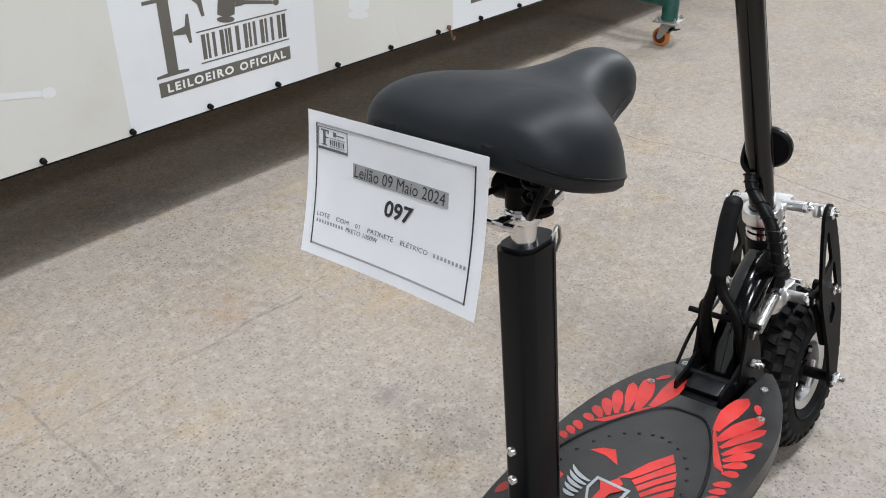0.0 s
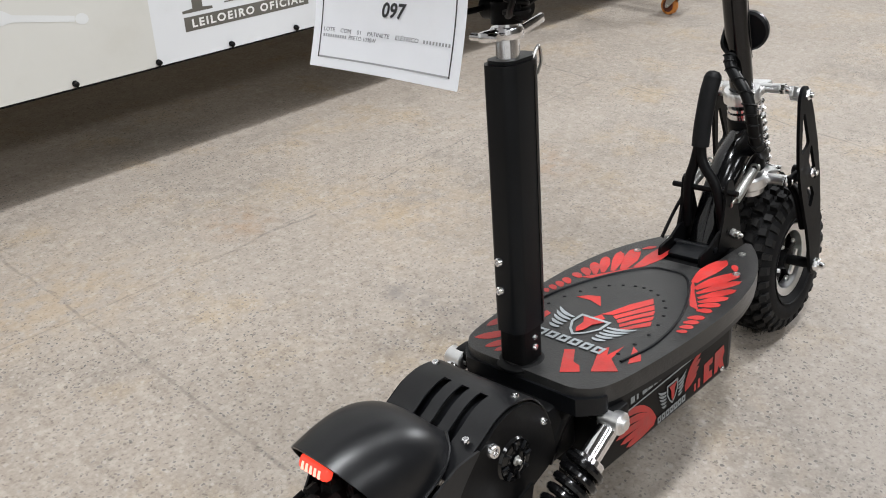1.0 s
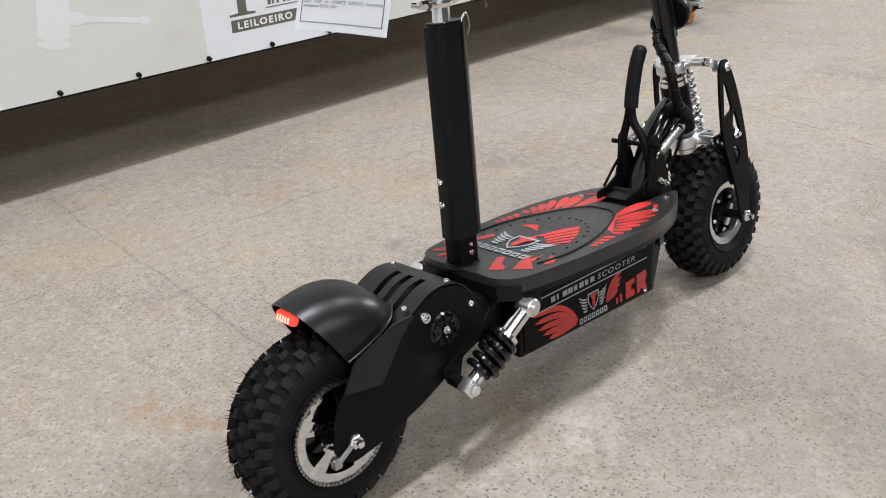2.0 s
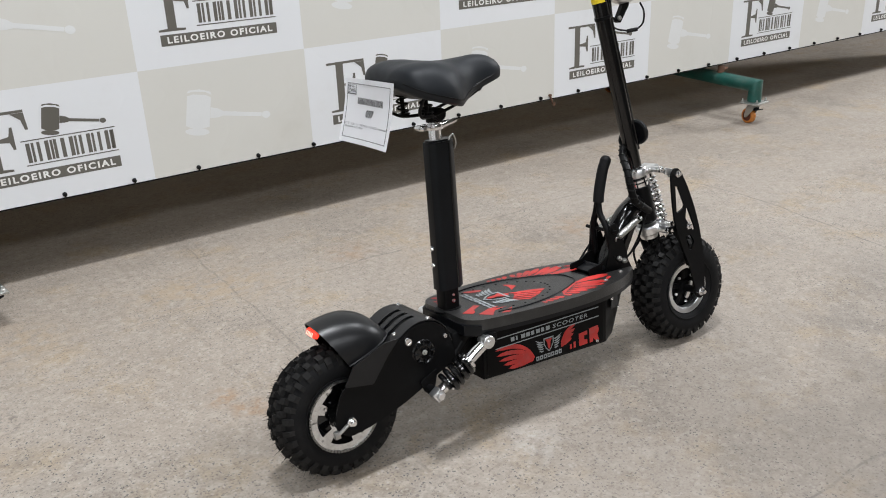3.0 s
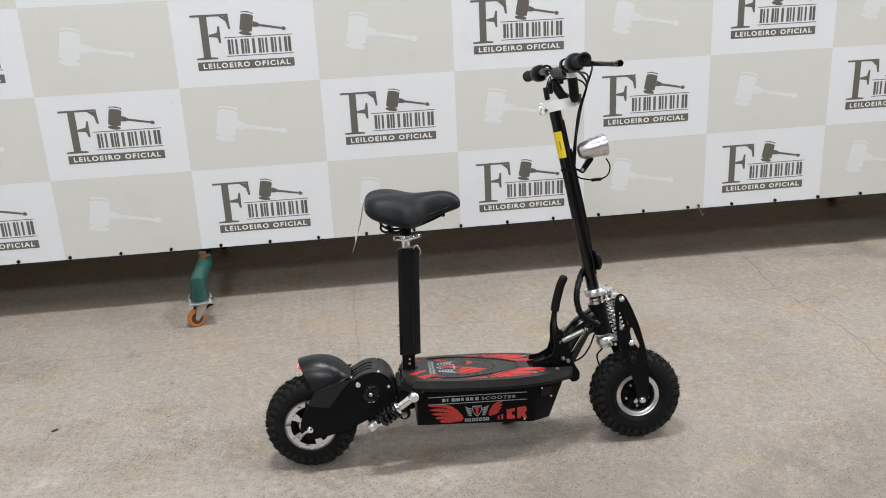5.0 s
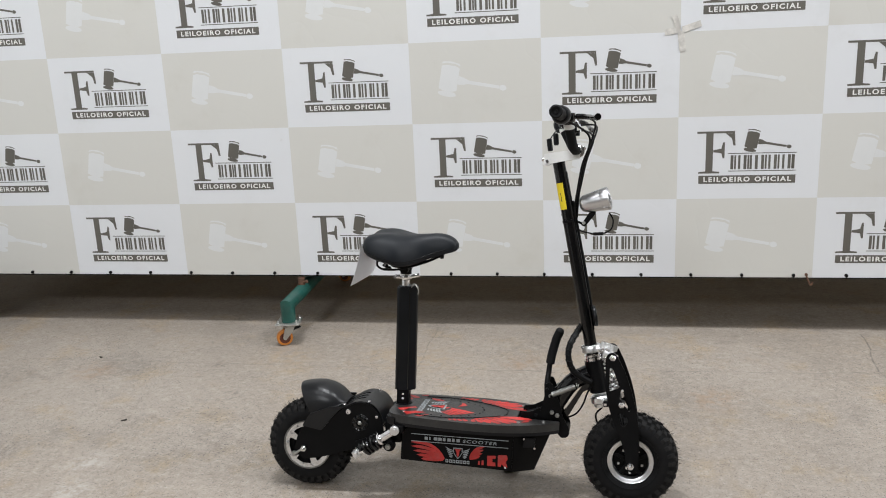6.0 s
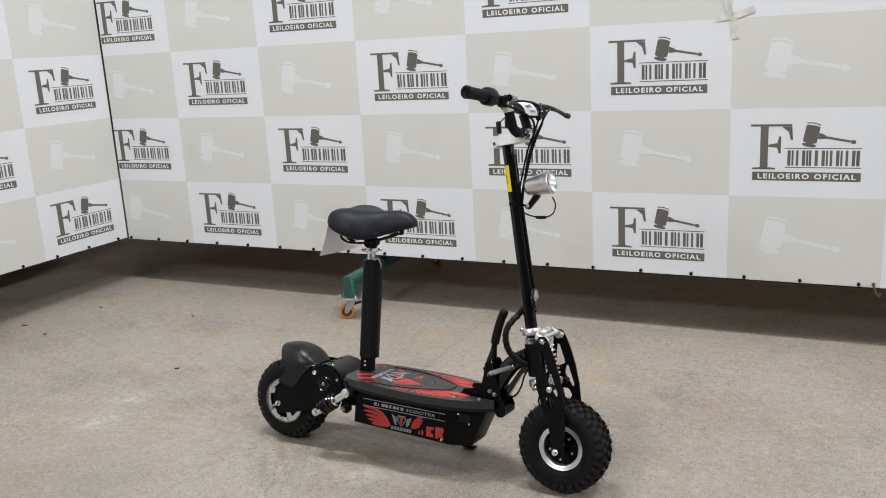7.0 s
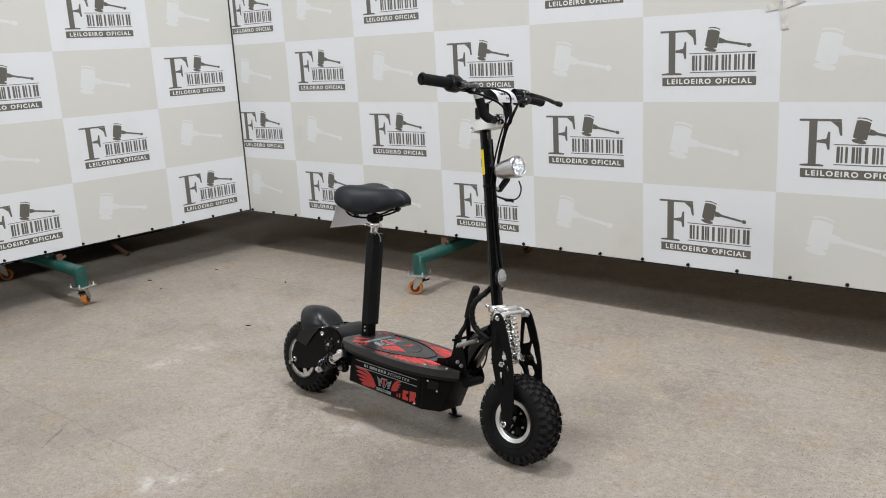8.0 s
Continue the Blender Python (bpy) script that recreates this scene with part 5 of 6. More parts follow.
seat = part("saddle", saddle(), VINYL, scooter, "broad padded black vinyl saddle", angle=70)
SEAT_TURN = pose(0, 0, 0.70, 2.6)
seat.matrix_basis = SEAT_TURN @ pose(0, 0, -0.70)
rail = smooth_line([(x, w - 0.0002, z + 0.0115) for x, w, z in ((0.200, 0.074, 0.727), (0.209, 0.094, 0.720), (0.226, 0.106, 0.711), (0.250, 0.1115, 0.702), (0.275, 0.1115, 0.694), (0.298, 0.106, 0.687), (0.318, 0.091, 0.683), (0.338, 0.068, 0.684), (0.358, 0.050, 0.689), (0.380, 0.039, 0.697), (0.405, 0.033, 0.704), (0.430, 0.030, 0.711))], 4)
for k in (-1, 1):
    part("saddle_piping", tube([(p[0], k * p[1], p[2]) for p in rail], 0.0014, 6, curved=False), CABLE, seat)
part("saddle_base", box((0.412, 0, 0.699), (0.012, 0.014, 0.016), 0.004), BLACK_PLASTIC, seat)

# fork head, stem, springer fork
S0, S1 = Vector((0.837, 0, 0.435)), Vector((0.7435, 0, 0.958))
SW = (S1 - S0).normalized()
part("stem", join(cyl(S0 - SW * 0.01, S1, 0.0172, seg=28)), GLOSS_BLACK, scooter, "gloss black folding stem")
part("stem_rib", join(*[tube([S0 + Vector((0.0150, k * 0.0095, 0.0)) + SW * 0.06, S1 + Vector((0.0150, k * 0.0095, 0)) - SW * 0.03], 0.0035, 8, curved=False) for k in (-1, 1)]), GLOSS_BLACK, scooter)


def wrap(z0, z1, r, a0, a1, n=14):
    """A thin sheet wrapped round the stem."""
    bm = bmesh.new()
    w, a, b = frame_of(SW)
    rows = []
    for z in (z0, z1):
        c = S0 + SW * ((z - S0.z) / SW.z)
        rows.append([bm.verts.new(c + (Vector((math.cos(t), math.sin(t), 0)) - w * Vector((math.cos(t), math.sin(t), 0)).dot(w)).normalized() * r) for t in [a0 + (a1 - a0) * i / n for i in range(n + 1)]])
    for i in range(n):
        bm.faces.new((rows[0][i], rows[0][i + 1], rows[1][i + 1], rows[1][i]))
    thicken(bm, 0.0006)
    return bm


label = part("stem_sticker", wrap(0.826, 0.898, 0.0176, radians(150), radians(275)), YELLOW, scooter, "yellow warning sticker")
part("sticker_marks", wrap(0.848, 0.872, 0.0184, radians(238), radians(243), 3), INK, label)
part("upper_clamp", join(lathe(S0 + SW * -0.004, SW, [(0.016, 0), (0.0255, 0.0), (0.0275, 0.002), (0.0275, 0.017), (0.0255, 0.020), (0.018, 0.020)], 32), box((0.870, 0, 0.443), (0.042, 0.046, 0.014), 0.004, Matrix.Rotation(radians(-8), 3, "Y")), cyl((0.868, -0.046, 0.444), (0.868, 0.046, 0.444), 0.0075, seg=16), cyl((0.892, -0.060, 0.436), (0.892, 0.060, 0.436), 0.006, seg=14)), ALLOY, scooter, "silver upper fork clamp")
for k in (-1, 1):
    part("clamp_bolt", hex_nut((0.868, k * 0.045, 0.444), Y * k, 0.008, 0.008, 0.005), CHROME, scooter)
part("clamp_bolt", bolt((0.815, -0.02, 0.447), (-0.5, -1, 0), 0.005, 0.006), CHROME, scooter)
part("spacer_ring", join(lathe(S0 - SW * 0.016, SW, [(0.015, 0), (0.023, 0), (0.023, 0.005), (0.015, 0.005)], 28), lathe(S0 - SW * 0.027, SW, [(0.015, 0), (0.024, 0), (0.024, 0.008), (0.015, 0.008)], 28)), CHROME, scooter)
part("head_tube", join(cyl(S0 - SW * 0.120, S0 - SW * 0.026, 0.0255, seg=30, bevel=0.003)), BLACK_PAINT, scooter)
HB = S0 - SW * 0.125
part("lower_clamp", join(lathe(HB - SW * 0.026, SW, [(0, 0), (0.024, 0.0), (0.027, 0.003), (0.027, 0.018), (0.023, 0.022), (0, 0.023)], 32), box((0.889, 0, 0.297), (0.05, 0.046, 0.02), 0.004), cyl((0.877, -0.050, 0.297), (0.877, 0.050, 0.297), 0.0085, seg=16), lathe(HB - SW * 0.036, SW, [(0, 0), (0.02, 0), (0.022, 0.01), (0, 0.01)], 28)), ALLOY, scooter, "silver lower fork clamp")
for k in (-1, 1):
    part("clamp_bolt", hex_nut((0.877, k * 0.049, 0.297), Y * k, 0.009, 0.009, 0.006), CHROME, scooter)
for k in (-1, 1):
    part("upper_link", join(box((0.890, k * 0.059, 0.4335), (0.040, 0.007, 0.016), 0.002, Matrix.Rotation(radians(20), 3, "Y")), cyl((0.896, k * 0.05, 0.4295), (0.896, k * 0.066, 0.4295), 0.010, seg=16)), ALLOY, scooter)
    part("lower_link", join(box((0.899, k * 0.059, 0.2985), (0.055, 0.008, 0.016), 0.002, Matrix.Rotation(radians(-2), 3, "Y")), cyl((0.921, k * 0.045, 0.300), (0.921, k * 0.068, 0.300), 0.009, seg=16)), BLACK_PAINT, scooter)
FORK = round_corners([(0.884, 0.441), (0.899, 0.444), (0.910, 0.433), (0.928, 0.395), (0.946, 0.345), (0.960, 0.288), (0.967, 0.235), (0.969, 0.190), (0.966, 0.125), (0.958, 0.112), (0.944, 0.112), (0.936, 0.122), (0.931, 0.160), (0.920, 0.200), (0.904, 0.240), (0.888, 0.285), (0.880, 0.320), (0.877, 0.370), (0.877, 0.425)], 0.010, 3)
FORK_HOLES = [round_corners([(0.8885, 0.402), (0.8965, 0.400), (0.915, 0.351), (0.911, 0.345), (0.8875, 0.336)], 0.003, 2), round_corners([(0.9195, 0.343), (0.925, 0.343), (0.9455, 0.288), (0.941, 0.281), (0.915, 0.3185)], 0.003, 2), round_corners([(0.910, 0.276), (0.929, 0.276), (0.940, 0.258), (0.930, 0.238), (0.921, 0.240)], 0.004, 2)]
for k in (-1, 1):
    plate = part("fork_blade", slab(FORK, 0.005, in_xz(-0.0715 if k < 0 else 0.0665), FORK_HOLES), BLACK_PAINT, scooter, "black cut-out fork blade")
    for x, z, r in ((0.896, 0.4295, 0.009), (0.921, 0.300, 0.009)):
        part("blade_bolt", join(hex_nut((x, k * 0.0715, z), Y * k, r, 0.006, 0.005)), CHROME, plate)
D0, D1 = Vector((0.9125, 0.006, 0.302)), Vector((0.8740, 0.006, 0.436))
DW = (D1 - D0).normalized()
damper = part("front_damper", join(cyl(D0, D1, 0.0065, seg=16), cyl(D0 - DW * 0.003, D0 + DW * 0.013, 0.0165, seg=22, bevel=0.002), cyl(D1 - DW * 0.016, D1 - DW * 0.003, 0.0165, seg=22, bevel=0.002), cyl(D0 - Y * 0.036, D0 + Y * 0.036, 0.006, seg=12), cyl(D0 + Y * 0.026, D0 + Y * 0.036, 0.010, seg=6)), CHROME, scooter)
part("front_spring", coil(D0 + DW * 0.011, D1 - DW * 0.012, 0.0162, 0.0036, 9.0), CHROME, damper, "bright chrome coil spring")
part("fork_crown_rod", join(*[tube([(0.905, k * 0.03, 0.296), (0.915, k * 0.052, 0.262), (0.928, k * 0.060, 0.20)], 0.006, 8) for k in (-1, 1)]), BLACK_PAINT, scooter)
part("reflector", join(lathe(S0 + SW * 0.098 + Vector((0.0195, -0.006, 0.0)), (1, 0.14, 0.17), [(0, 0), (0.026, 0), (0.0295, 0.003), (0.0295, 0.009), (0.027, 0.0105), (0, 0.0105)], 32)), BLACK_PLASTIC, scooter, "round front reflector in a black cup")
part("reflector_face", lathe(S0 + SW * 0.098 + Vector((0.0303, -0.0062, 0.0013)), (1, 0.14, 0.17), [(0, 0.002), (0.018, 0.0015), (0.0258, 0)], 32), DULL_SILVER, scooter)

# folding joint
part("brace", tube([(0.715, 0, 0.228), (0.742, 0, 0.284), (0.783, 0, 0.342), (0.832, 0, 0.372)], 0.0245, 22), GLOSS_BLACK, scooter, "gloss black frame neck")
part("brace_gusset", slab(round_corners([(0.752, 0.245), (0.812, 0.335), (0.842, 0.350), (0.842, 0.330), (0.815, 0.318), (0.770, 0.24)], 0.004), 0.016, in_xz(-0.008)), GLOSS_BLACK, scooter)
for k in (-1, 1):
    y0 = -0.036 if k < 0 else 0.032
    part("hinge_plate", slab(round_corners([(0.688, 0.246), (0.706, 0.296), (0.712, 0.346), (0.728, 0.348), (0.748, 0.296), (0.756, 0.272), (0.758, 0.252), (0.778, 0.214), (0.772, 0.192), (0.754, 0.188), (0.742, 0.205), (0.735, 0.238)], 0.008), 0.004, in_xz(y0)), BLACK_PAINT, scooter)
    for x, z in ((0.729, 0.263), (0.7435, 0.2545)):
        part("hinge_bolt", hex_nut((x, k * 0.036, z), Y * k, 0.0065, 0.006, 0.004), ZINC, scooter)
    part("pull_spring", join(coil((0.730, k * 0.0395, 0.315), (0.792, k * 0.036, 0.3395), 0.0066, 0.0012, 30, 5, 10), cyl((0.729, k * 0.0395, 0.3146), (0.793, k * 0.036, 0.340), 0.0052, seg=12), tube([(0.722, k * 0.0375, 0.306), (0.722, k * 0.0395, 0.313), (0.729, k * 0.0395, 0.3147)], 0.0018, 6), coil((0.796, k * 0.0355, 0.342), (0.802, k * 0.0345, 0.342), 0.006, 0.0018, 1.2, 6, 14)), ZINC, scooter, "zinc pull spring")
part("hinge_block", join(box((0.692, 0, 0.2315), (0.112, 0.066, 0.016), 0.003), cyl((0.762, -0.034, 0.204), (0.762, 0.034, 0.204), 0.015, seg=18)), BLACK_PAINT, scooter)
for k in (-1, 1):
    part("hinge_cheek", slab(round_corners([(0.640, 0.236), (0.738, 0.236), (0.734, 0.268), (0.700, 0.276), (0.672, 0.262), (0.642, 0.258)], 0.005), 0.004, in_xz(-0.034 if k < 0 else 0.030)), BLACK_PAINT, scooter)
part("hinge_latch", join(box((0.667, 0, 0.246), (0.030, 0.050, 0.012), 0.003, Matrix.Rotation(radians(-14), 3, "Y")), cyl((0.683, -0.036, 0.252), (0.683, 0.036, 0.252), 0.005, seg=12)), BLACK_PLASTIC, scooter)
lever = part("folding_lever", join(*[tube([(0.716, k * 0.030, 0.268), (0.7135, 0.004 + k * 0.022, 0.335), (0.717, 0.012 + k * 0.006, 0.370), (0.722, 0.012, 0.408)], 0.0075, 10) for k in (-1, 1)]), BLACK_PAINT, scooter, "black folding lever with rubber grip")
part("lever_grip", join(lathe((0.7483, 0.0095, 0.4855), (0.39, -0.05, 0.92), [(0.0125, 0), (0.0112, 0.005), (0.0075, 0.009), (0, 0.0108)], 16), tube([(0.7205, 0.012, 0.392), (0.726, 0.012, 0.420), (0.738, 0.011, 0.462), (0.746, 0.010, 0.480), (0.7485, 0.0095, 0.486)], 0.0125, 16, 4)), GRIP, lever)
part("lever_pin", cyl((0.716, -0.05, 0.330), (0.716, 0.052, 0.330), 0.0042, seg=10), BLACK_PAINT, scooter)

# handlebar
part("bar_bracket", join(slab(round_corners([(0.703, 0.9465), (0.803, 0.9635), (0.808, 0.990), (0.706, 0.9765)], 0.003), 0.046, in_xz(-0.023)), slab(round_corners([(0.706, 0.944), (0.722, 0.9465), (0.722, 0.958), (0.706, 0.958)], 0.002), 0.050, in_xz(-0.025))), WHITE_PAINT, scooter, "white painted handlebar bracket")
part("bracket_bolt", join(bolt((0.7040, -0.010, 0.962), (-1, 0, 0), 0.006, 0.006), bolt((0.714, -0.0245, 0.956), -Y, 0.0055, 0.004)), CHROME, scooter)
part("bracket_knob", join(cyl((0.7225, -0.012, 0.984), (0.718, -0.012, 1.018), 0.0075, seg=14, bevel=0.002), cyl((0.737, 0.010, 1.000), (0.735, 0.010, 1.033), 0.0075, seg=14, bevel=0.003), tube([(0.735, 0.010, 1.022), (0.742, 0.03, 1.045), (0.750, 0.07, 1.050)], 0.0016, 6), tube([(0.718, -0.012, 1.008), (0.728, 0.01, 1.03), (0.745, 0.05, 1.05)], 0.0016, 6)), BLACK_PLASTIC, scooter)
bar = part("handlebar", tube([(0.758, -0.300, 1.0705), (0.764, -0.150, 1.0695), (0.770, -0.100, 1.0665), (0.778, -0.080, 1.047), (0.785, -0.062, 0.996), (0.793, -0.040, 0.984), (0.797, 0.0, 0.983), (0.793, 0.040, 0.984), (0.780, 0.062, 0.996), (0.755, 0.080, 1.047), (0.746, 0.100, 1.0645), (0.740, 0.150, 1.0655), (0.727, 0.294, 1.0635)], 0.0112, 16, 4), GLOSS_BLACK, scooter, "black bent tube handlebar")
part("bar_clamp", join(lathe((0.798, -0.022, 0.983), Y, [(0.0115, 0), (0.018, 0.001), (0.018, 0.043), (0.0115, 0.044)], 24), bolt((0.812, -0.012, 0.99), (1, 0, 0.4), 0.005, 0.006), bolt((0.812, 0.012, 0.99), (1, 0, 0.4), 0.005, 0.006)), CHROME, bar)
for k in (-1, 1):
    part("bar_sleeve", tube([(0.7775 if k < 0 else 0.756, k * 0.0790, 1.041), (0.782 if k < 0 else 0.768, k * 0.071, 1.018), (0.786 if k < 0 else 0.780, k * 0.061, 0.995), (0.793, k * 0.042, 0.984)], 0.0135, 16), GRIP, bar)
    part("bar_band", lathe((0.778 if k < 0 else 0.757, k * 0.0790, 1.040), (-0.003 if k < 0 else -0.010, k * 0.007, 0.024), [(0.0115, 0), (0.0148, 0), (0.0148, 0.013), (0.0115, 0.013)], 22), WHITE_PAINT, bar, "pale band on the bar")
    far, ahead = (0.304, 0.758) if k < 0 else (0.298, 0.727)
    tilt = (0.04, -k, 0) if k < 0 else (0.09, -k, 0.012)
    part("hand_grip", lathe((ahead, k * far, 1.0700 if k < 0 else 1.0635), tilt, [(0, 0), (0.005, -0.001), (0.0055, 0.004), (0.013, 0.0), (0.0168, 0.003), (0.0168, 0.008)] + [(0.0146 + 0.0008 * (i % 2), 0.010 + 0.0045 * i) for i in range(22)] + [(0.0150, 0.110), (0.013, 0.111)], 26), GRIP, bar, "black ribbed rubber grip")
    part("throttle_housing" if k < 0 else "brake_mount", join(lathe((0.762 if k < 0 else 0.738, k * 0.200, 1.0700 if k < 0 else 1.065), (0.04 if k < 0 else 0.09, -k, 0), [(0.012, 0), (0.0205, 0.001), (0.0235, 0.006), (0.0245, 0.034), (0.021, 0.042), (0.012, 0.042)], 26), box((0.765, k * 0.150, 1.064), (0.030, 0.022, 0.022), 0.004)), BLACK_PLASTIC, bar)
    part("lever_mount", join(box((0.772, k * 0.128, 1.066), (0.040, 0.026, 0.020), 0.005), lathe((0.751, k * 0.118, 1.0695), (0.045, k, 0), [(0.012, 0), (0.0165, 0), (0.0165, 0.018), (0.012, 0.018)], 20)), BLACK_PAINT, bar)
    reach = 0.030 if k < 0 else 0.0
    part("brake_lever", tube([(0.792 + reach * 0.3, k * 0.124, 1.069), (0.812 + reach * 0.5, k * 0.150, 1.0660), (0.818 + reach * 0.8, k * 0.200, 1.061), (0.823 + reach, k * 0.235, 1.058 if k < 0 else 1.054), (0.828 + reach, k * 0.262, 1.058 if k < 0 else 1.051)], 0.0055, 10, radii=(0.0075, 0.0065, 0.006, 0.0065, 0.0085)), GLOSS_BLACK, bar, "black brake lever")
    part("lever_pivot", lathe((0.790, k * 0.124, 1.078), (0, 0, -1), [(0, 0), (0.007, 0), (0.007, 0.024), (0, 0.024)], 16), CHROME, bar)
part("switch_box", join(box((0.778, 0.104, 1.050), (0.022, 0.020, 0.03), 0.004), box((0.790, 0.112, 1.036), (0.014, 0.014, 0.014), 0.003)), BLACK_PLASTIC, bar)
part("ignition_box", join(box((0.766, -0.098, 1.062), (0.022, 0.020, 0.026), 0.005)), BLACK_PLASTIC, bar)
pad = part("bar_pad", join(cyl((0.768, -0.078, 1.057), (0.768, 0.082, 1.057), 0.017, seg=20, bevel=0.004)), BLACK_PLASTIC, bar, "black crossbar pad")


def slip_at(u, v, w):
    """u across, v down, 0 to 1, on the slip that hangs over the pad's front."""
    a, b = Vector((0.784, -0.045, 1.0695)).lerp(Vector((0.784, 0.045, 1.0755)), u), Vector((0.803, -0.017, 1.034)).lerp(Vector((0.803, 0.073, 1.039)), u)
    return a.lerp(b, v) + Vector((0.006 * math.sin(math.pi * v) + w, 0, 0.004 * math.sin(math.pi * v)))


def slip_sheet():
    bm = bmesh.new()
    g = [[bm.verts.new(slip_at(i / 6, j / 6, 0)) for j in range(7)] for i in range(7)]
    for i in range(6):
        for j in range(6):
            bm.faces.new((g[i][j], g[i][j + 1], g[i + 1][j + 1], g[i + 1][j]))
    thicken(bm, 0.0003)
    return bm


def slip_text(text, u, v, size, width):
    bm = lettering(text, size, 0.0006, 0, 1.0, width)
    for p in bm.verts:
        p.co = slip_at(u + p.co.x / 0.09, v - p.co.y / 0.042, 0.0012)
    return bm


slip = part("lot_slip", slip_sheet(), PAPER, bar, "white paper slip with a lot mark")
part("slip_lettering", slip_text("Lote 97", 0.22, 0.52, 0.013, 0.046), INK, slip)
part("slip_bar", join(*[slab(rect(0.42 + i * 0.085, 0.70, 0.42 + i * 0.085 + 0.06, 0.82), 0.0004, lambda u, v, w: slip_at(u, v, 0.001 + w)) for i in range(5)]), GREY_INK, slip)

# headlamp
LO = Vector((0.803, -0.002, 0.8365))
LW = Vector((1, -0.09, 0.24)).normalized()
lamp = part("headlamp", lathe(LO, LW, [(0, 0.0), (0.012, 0.0010), (0.0190, 0.005), (0.0235, 0.013), (0.0275, 0.040), (0.0298, 0.066), (0.0305, 0.074), (0.0308, 0.082), (0.029, 0.0845), (0.0275, 0.083), (0.026, 0.078), (0.0, 0.074)], 40), DULL_SILVER, scooter, "silver headlamp with a faceted clear face")
part("lamp_shade", lathe(LO + LW * 0.056, LW, [(0.0278, 0), (0.0300, 0.006), (0.0316, 0.018), (0.0316, 0.026), (0.0304, 0.027)], 40), DULL_SILVER, lamp)
for i in range(7):
    a, r = (i - 1) * math.tau / 6, 0.0 if i == 0 else 0.0168
    c = LO + LW * 0.079 + Y * r * math.cos(a) + Vector((0, 0, 1)) * r * math.sin(a)
    part("reflector_cup", lathe(c, LW, [(0, -0.003), (0.003, -0.0025), (0.0078, 0.0035), (0.0084, 0.0035)], 9), FACETS, lamp, angle=10)
pane = part("lamp_lens", lathe(LO + LW * 0.0848, LW, [(0, 0.0022), (0.018, 0.0018), (0.0283, 0.0), (0.0283, -0.001), (0, -0.0005)], 36), LENS, lamp)
pane.visible_shadow = False
part("lamp_bracket", join(slab(round_corners([(0.806, 0.782), (0.817, 0.777), (0.848, 0.815), (0.842, 0.826), (0.834, 0.824)], 0.004), 0.012, in_xz(-0.008)), tube([(0.786, -0.002, 0.790), (0.800, -0.002, 0.7895), (0.812, -0.002, 0.784)], 0.003, 8)), BLACK_PAINT, scooter)
part("bracket_bolt", bolt((0.814, -0.008, 0.788), -Y, 0.005, 0.004), ZINC, scooter)
part("lamp_clamp", lathe(S0 + SW * 0.36, SW, [(0.0172, 0), (0.0188, 0), (0.0188, 0.007), (0.0172, 0.007)], 24), BLACK_PAINT, scooter)
part("lamp_wire", tube([(0.884, -0.004, 0.815), (0.894, -0.004, 0.795), (0.888, -0.004, 0.770), (0.862, -0.004, 0.758), (0.83, -0.004, 0.760), (0.800, -0.004, 0.770), (0.788, -0.006, 0.795), (0.787, -0.006, 0.830)], 0.0021, 8), CABLE, scooter)
part("wire_joint", tube([(0.868, -0.004, 0.7585), (0.84, -0.004, 0.7575)], 0.0045, 8, curved=False), CABLE, scooter)

# cables
part("brake_cable", tube([(0.803, -0.120, 1.064), (0.835, -0.070, 1.064), (0.845, -0.020, 1.048), (0.827, -0.006, 0.992), (0.809, -0.006, 0.945), (0.797, -0.010, 0.880), (0.789, -0.010, 0.820), (0.797, -0.008, 0.74)], 0.0027, 8), CABLE, scooter)
part("brake_cable", tube([(0.798, 0.118, 1.060), (0.836, 0.080, 1.058), (0.848, 0.025, 1.042), (0.830, 0.006, 0.990), (0.812, 0.004, 0.945), (0.800, 0.004, 0.880), (0.793, 0.002, 0.820), (0.80, 0.0, 0.72)], 0.0027, 8), CABLE, scooter)
part("throttle_cable", tube([(0.770, -0.15, 1.055), (0.800, -0.09, 1.046), (0.830, -0.030, 1.018), (0.819, -0.001, 0.965), (0.804, 0.0, 0.900), (0.794, 0.0, 0.80)], 0.0030, 8), CABLE, scooter)
part("switch_cable", tube([(0.778, 0.10, 1.04), (0.816, 0.06, 1.040), (0.839, 0.018, 1.015), (0.820, 0.006, 0.955), (0.799, 0.004, 0.86)], 0.0025, 8), CABLE, scooter)
part("cable_run", tube([S0 + SW * 0.42 + Vector((0.020, -0.003, 0)), S0 + SW * 0.16 + Vector((0.021, 0.003, 0)), S0 + SW * 0.11 + Vector((0.012, 0.020, 0)), S0 + SW * 0.085 + Vector((-0.010, 0.018, 0)), S0 + SW * 0.07 + Vector((-0.015, 0.006, 0))], 0.0042, 8), CABLE, scooter)
loom = part("cable_loom", tube([(0.809, 0.006, 0.504), (0.797, -0.003, 0.486), (0.779, -0.034, 0.456), (0.775, -0.044, 0.424), (0.786, -0.044, 0.388), (0.812, -0.042, 0.367), (0.837, -0.034, 0.352)], 0.0085, 12), CABLE, scooter, "wrapped black cable loom")
wrapped = smooth_line([(0.809, 0.006, 0.504), (0.797, -0.003, 0.486), (0.779, -0.034, 0.456), (0.775, -0.044, 0.424), (0.786, -0.044, 0.388), (0.812, -0.042, 0.367)], 5)
turns = []
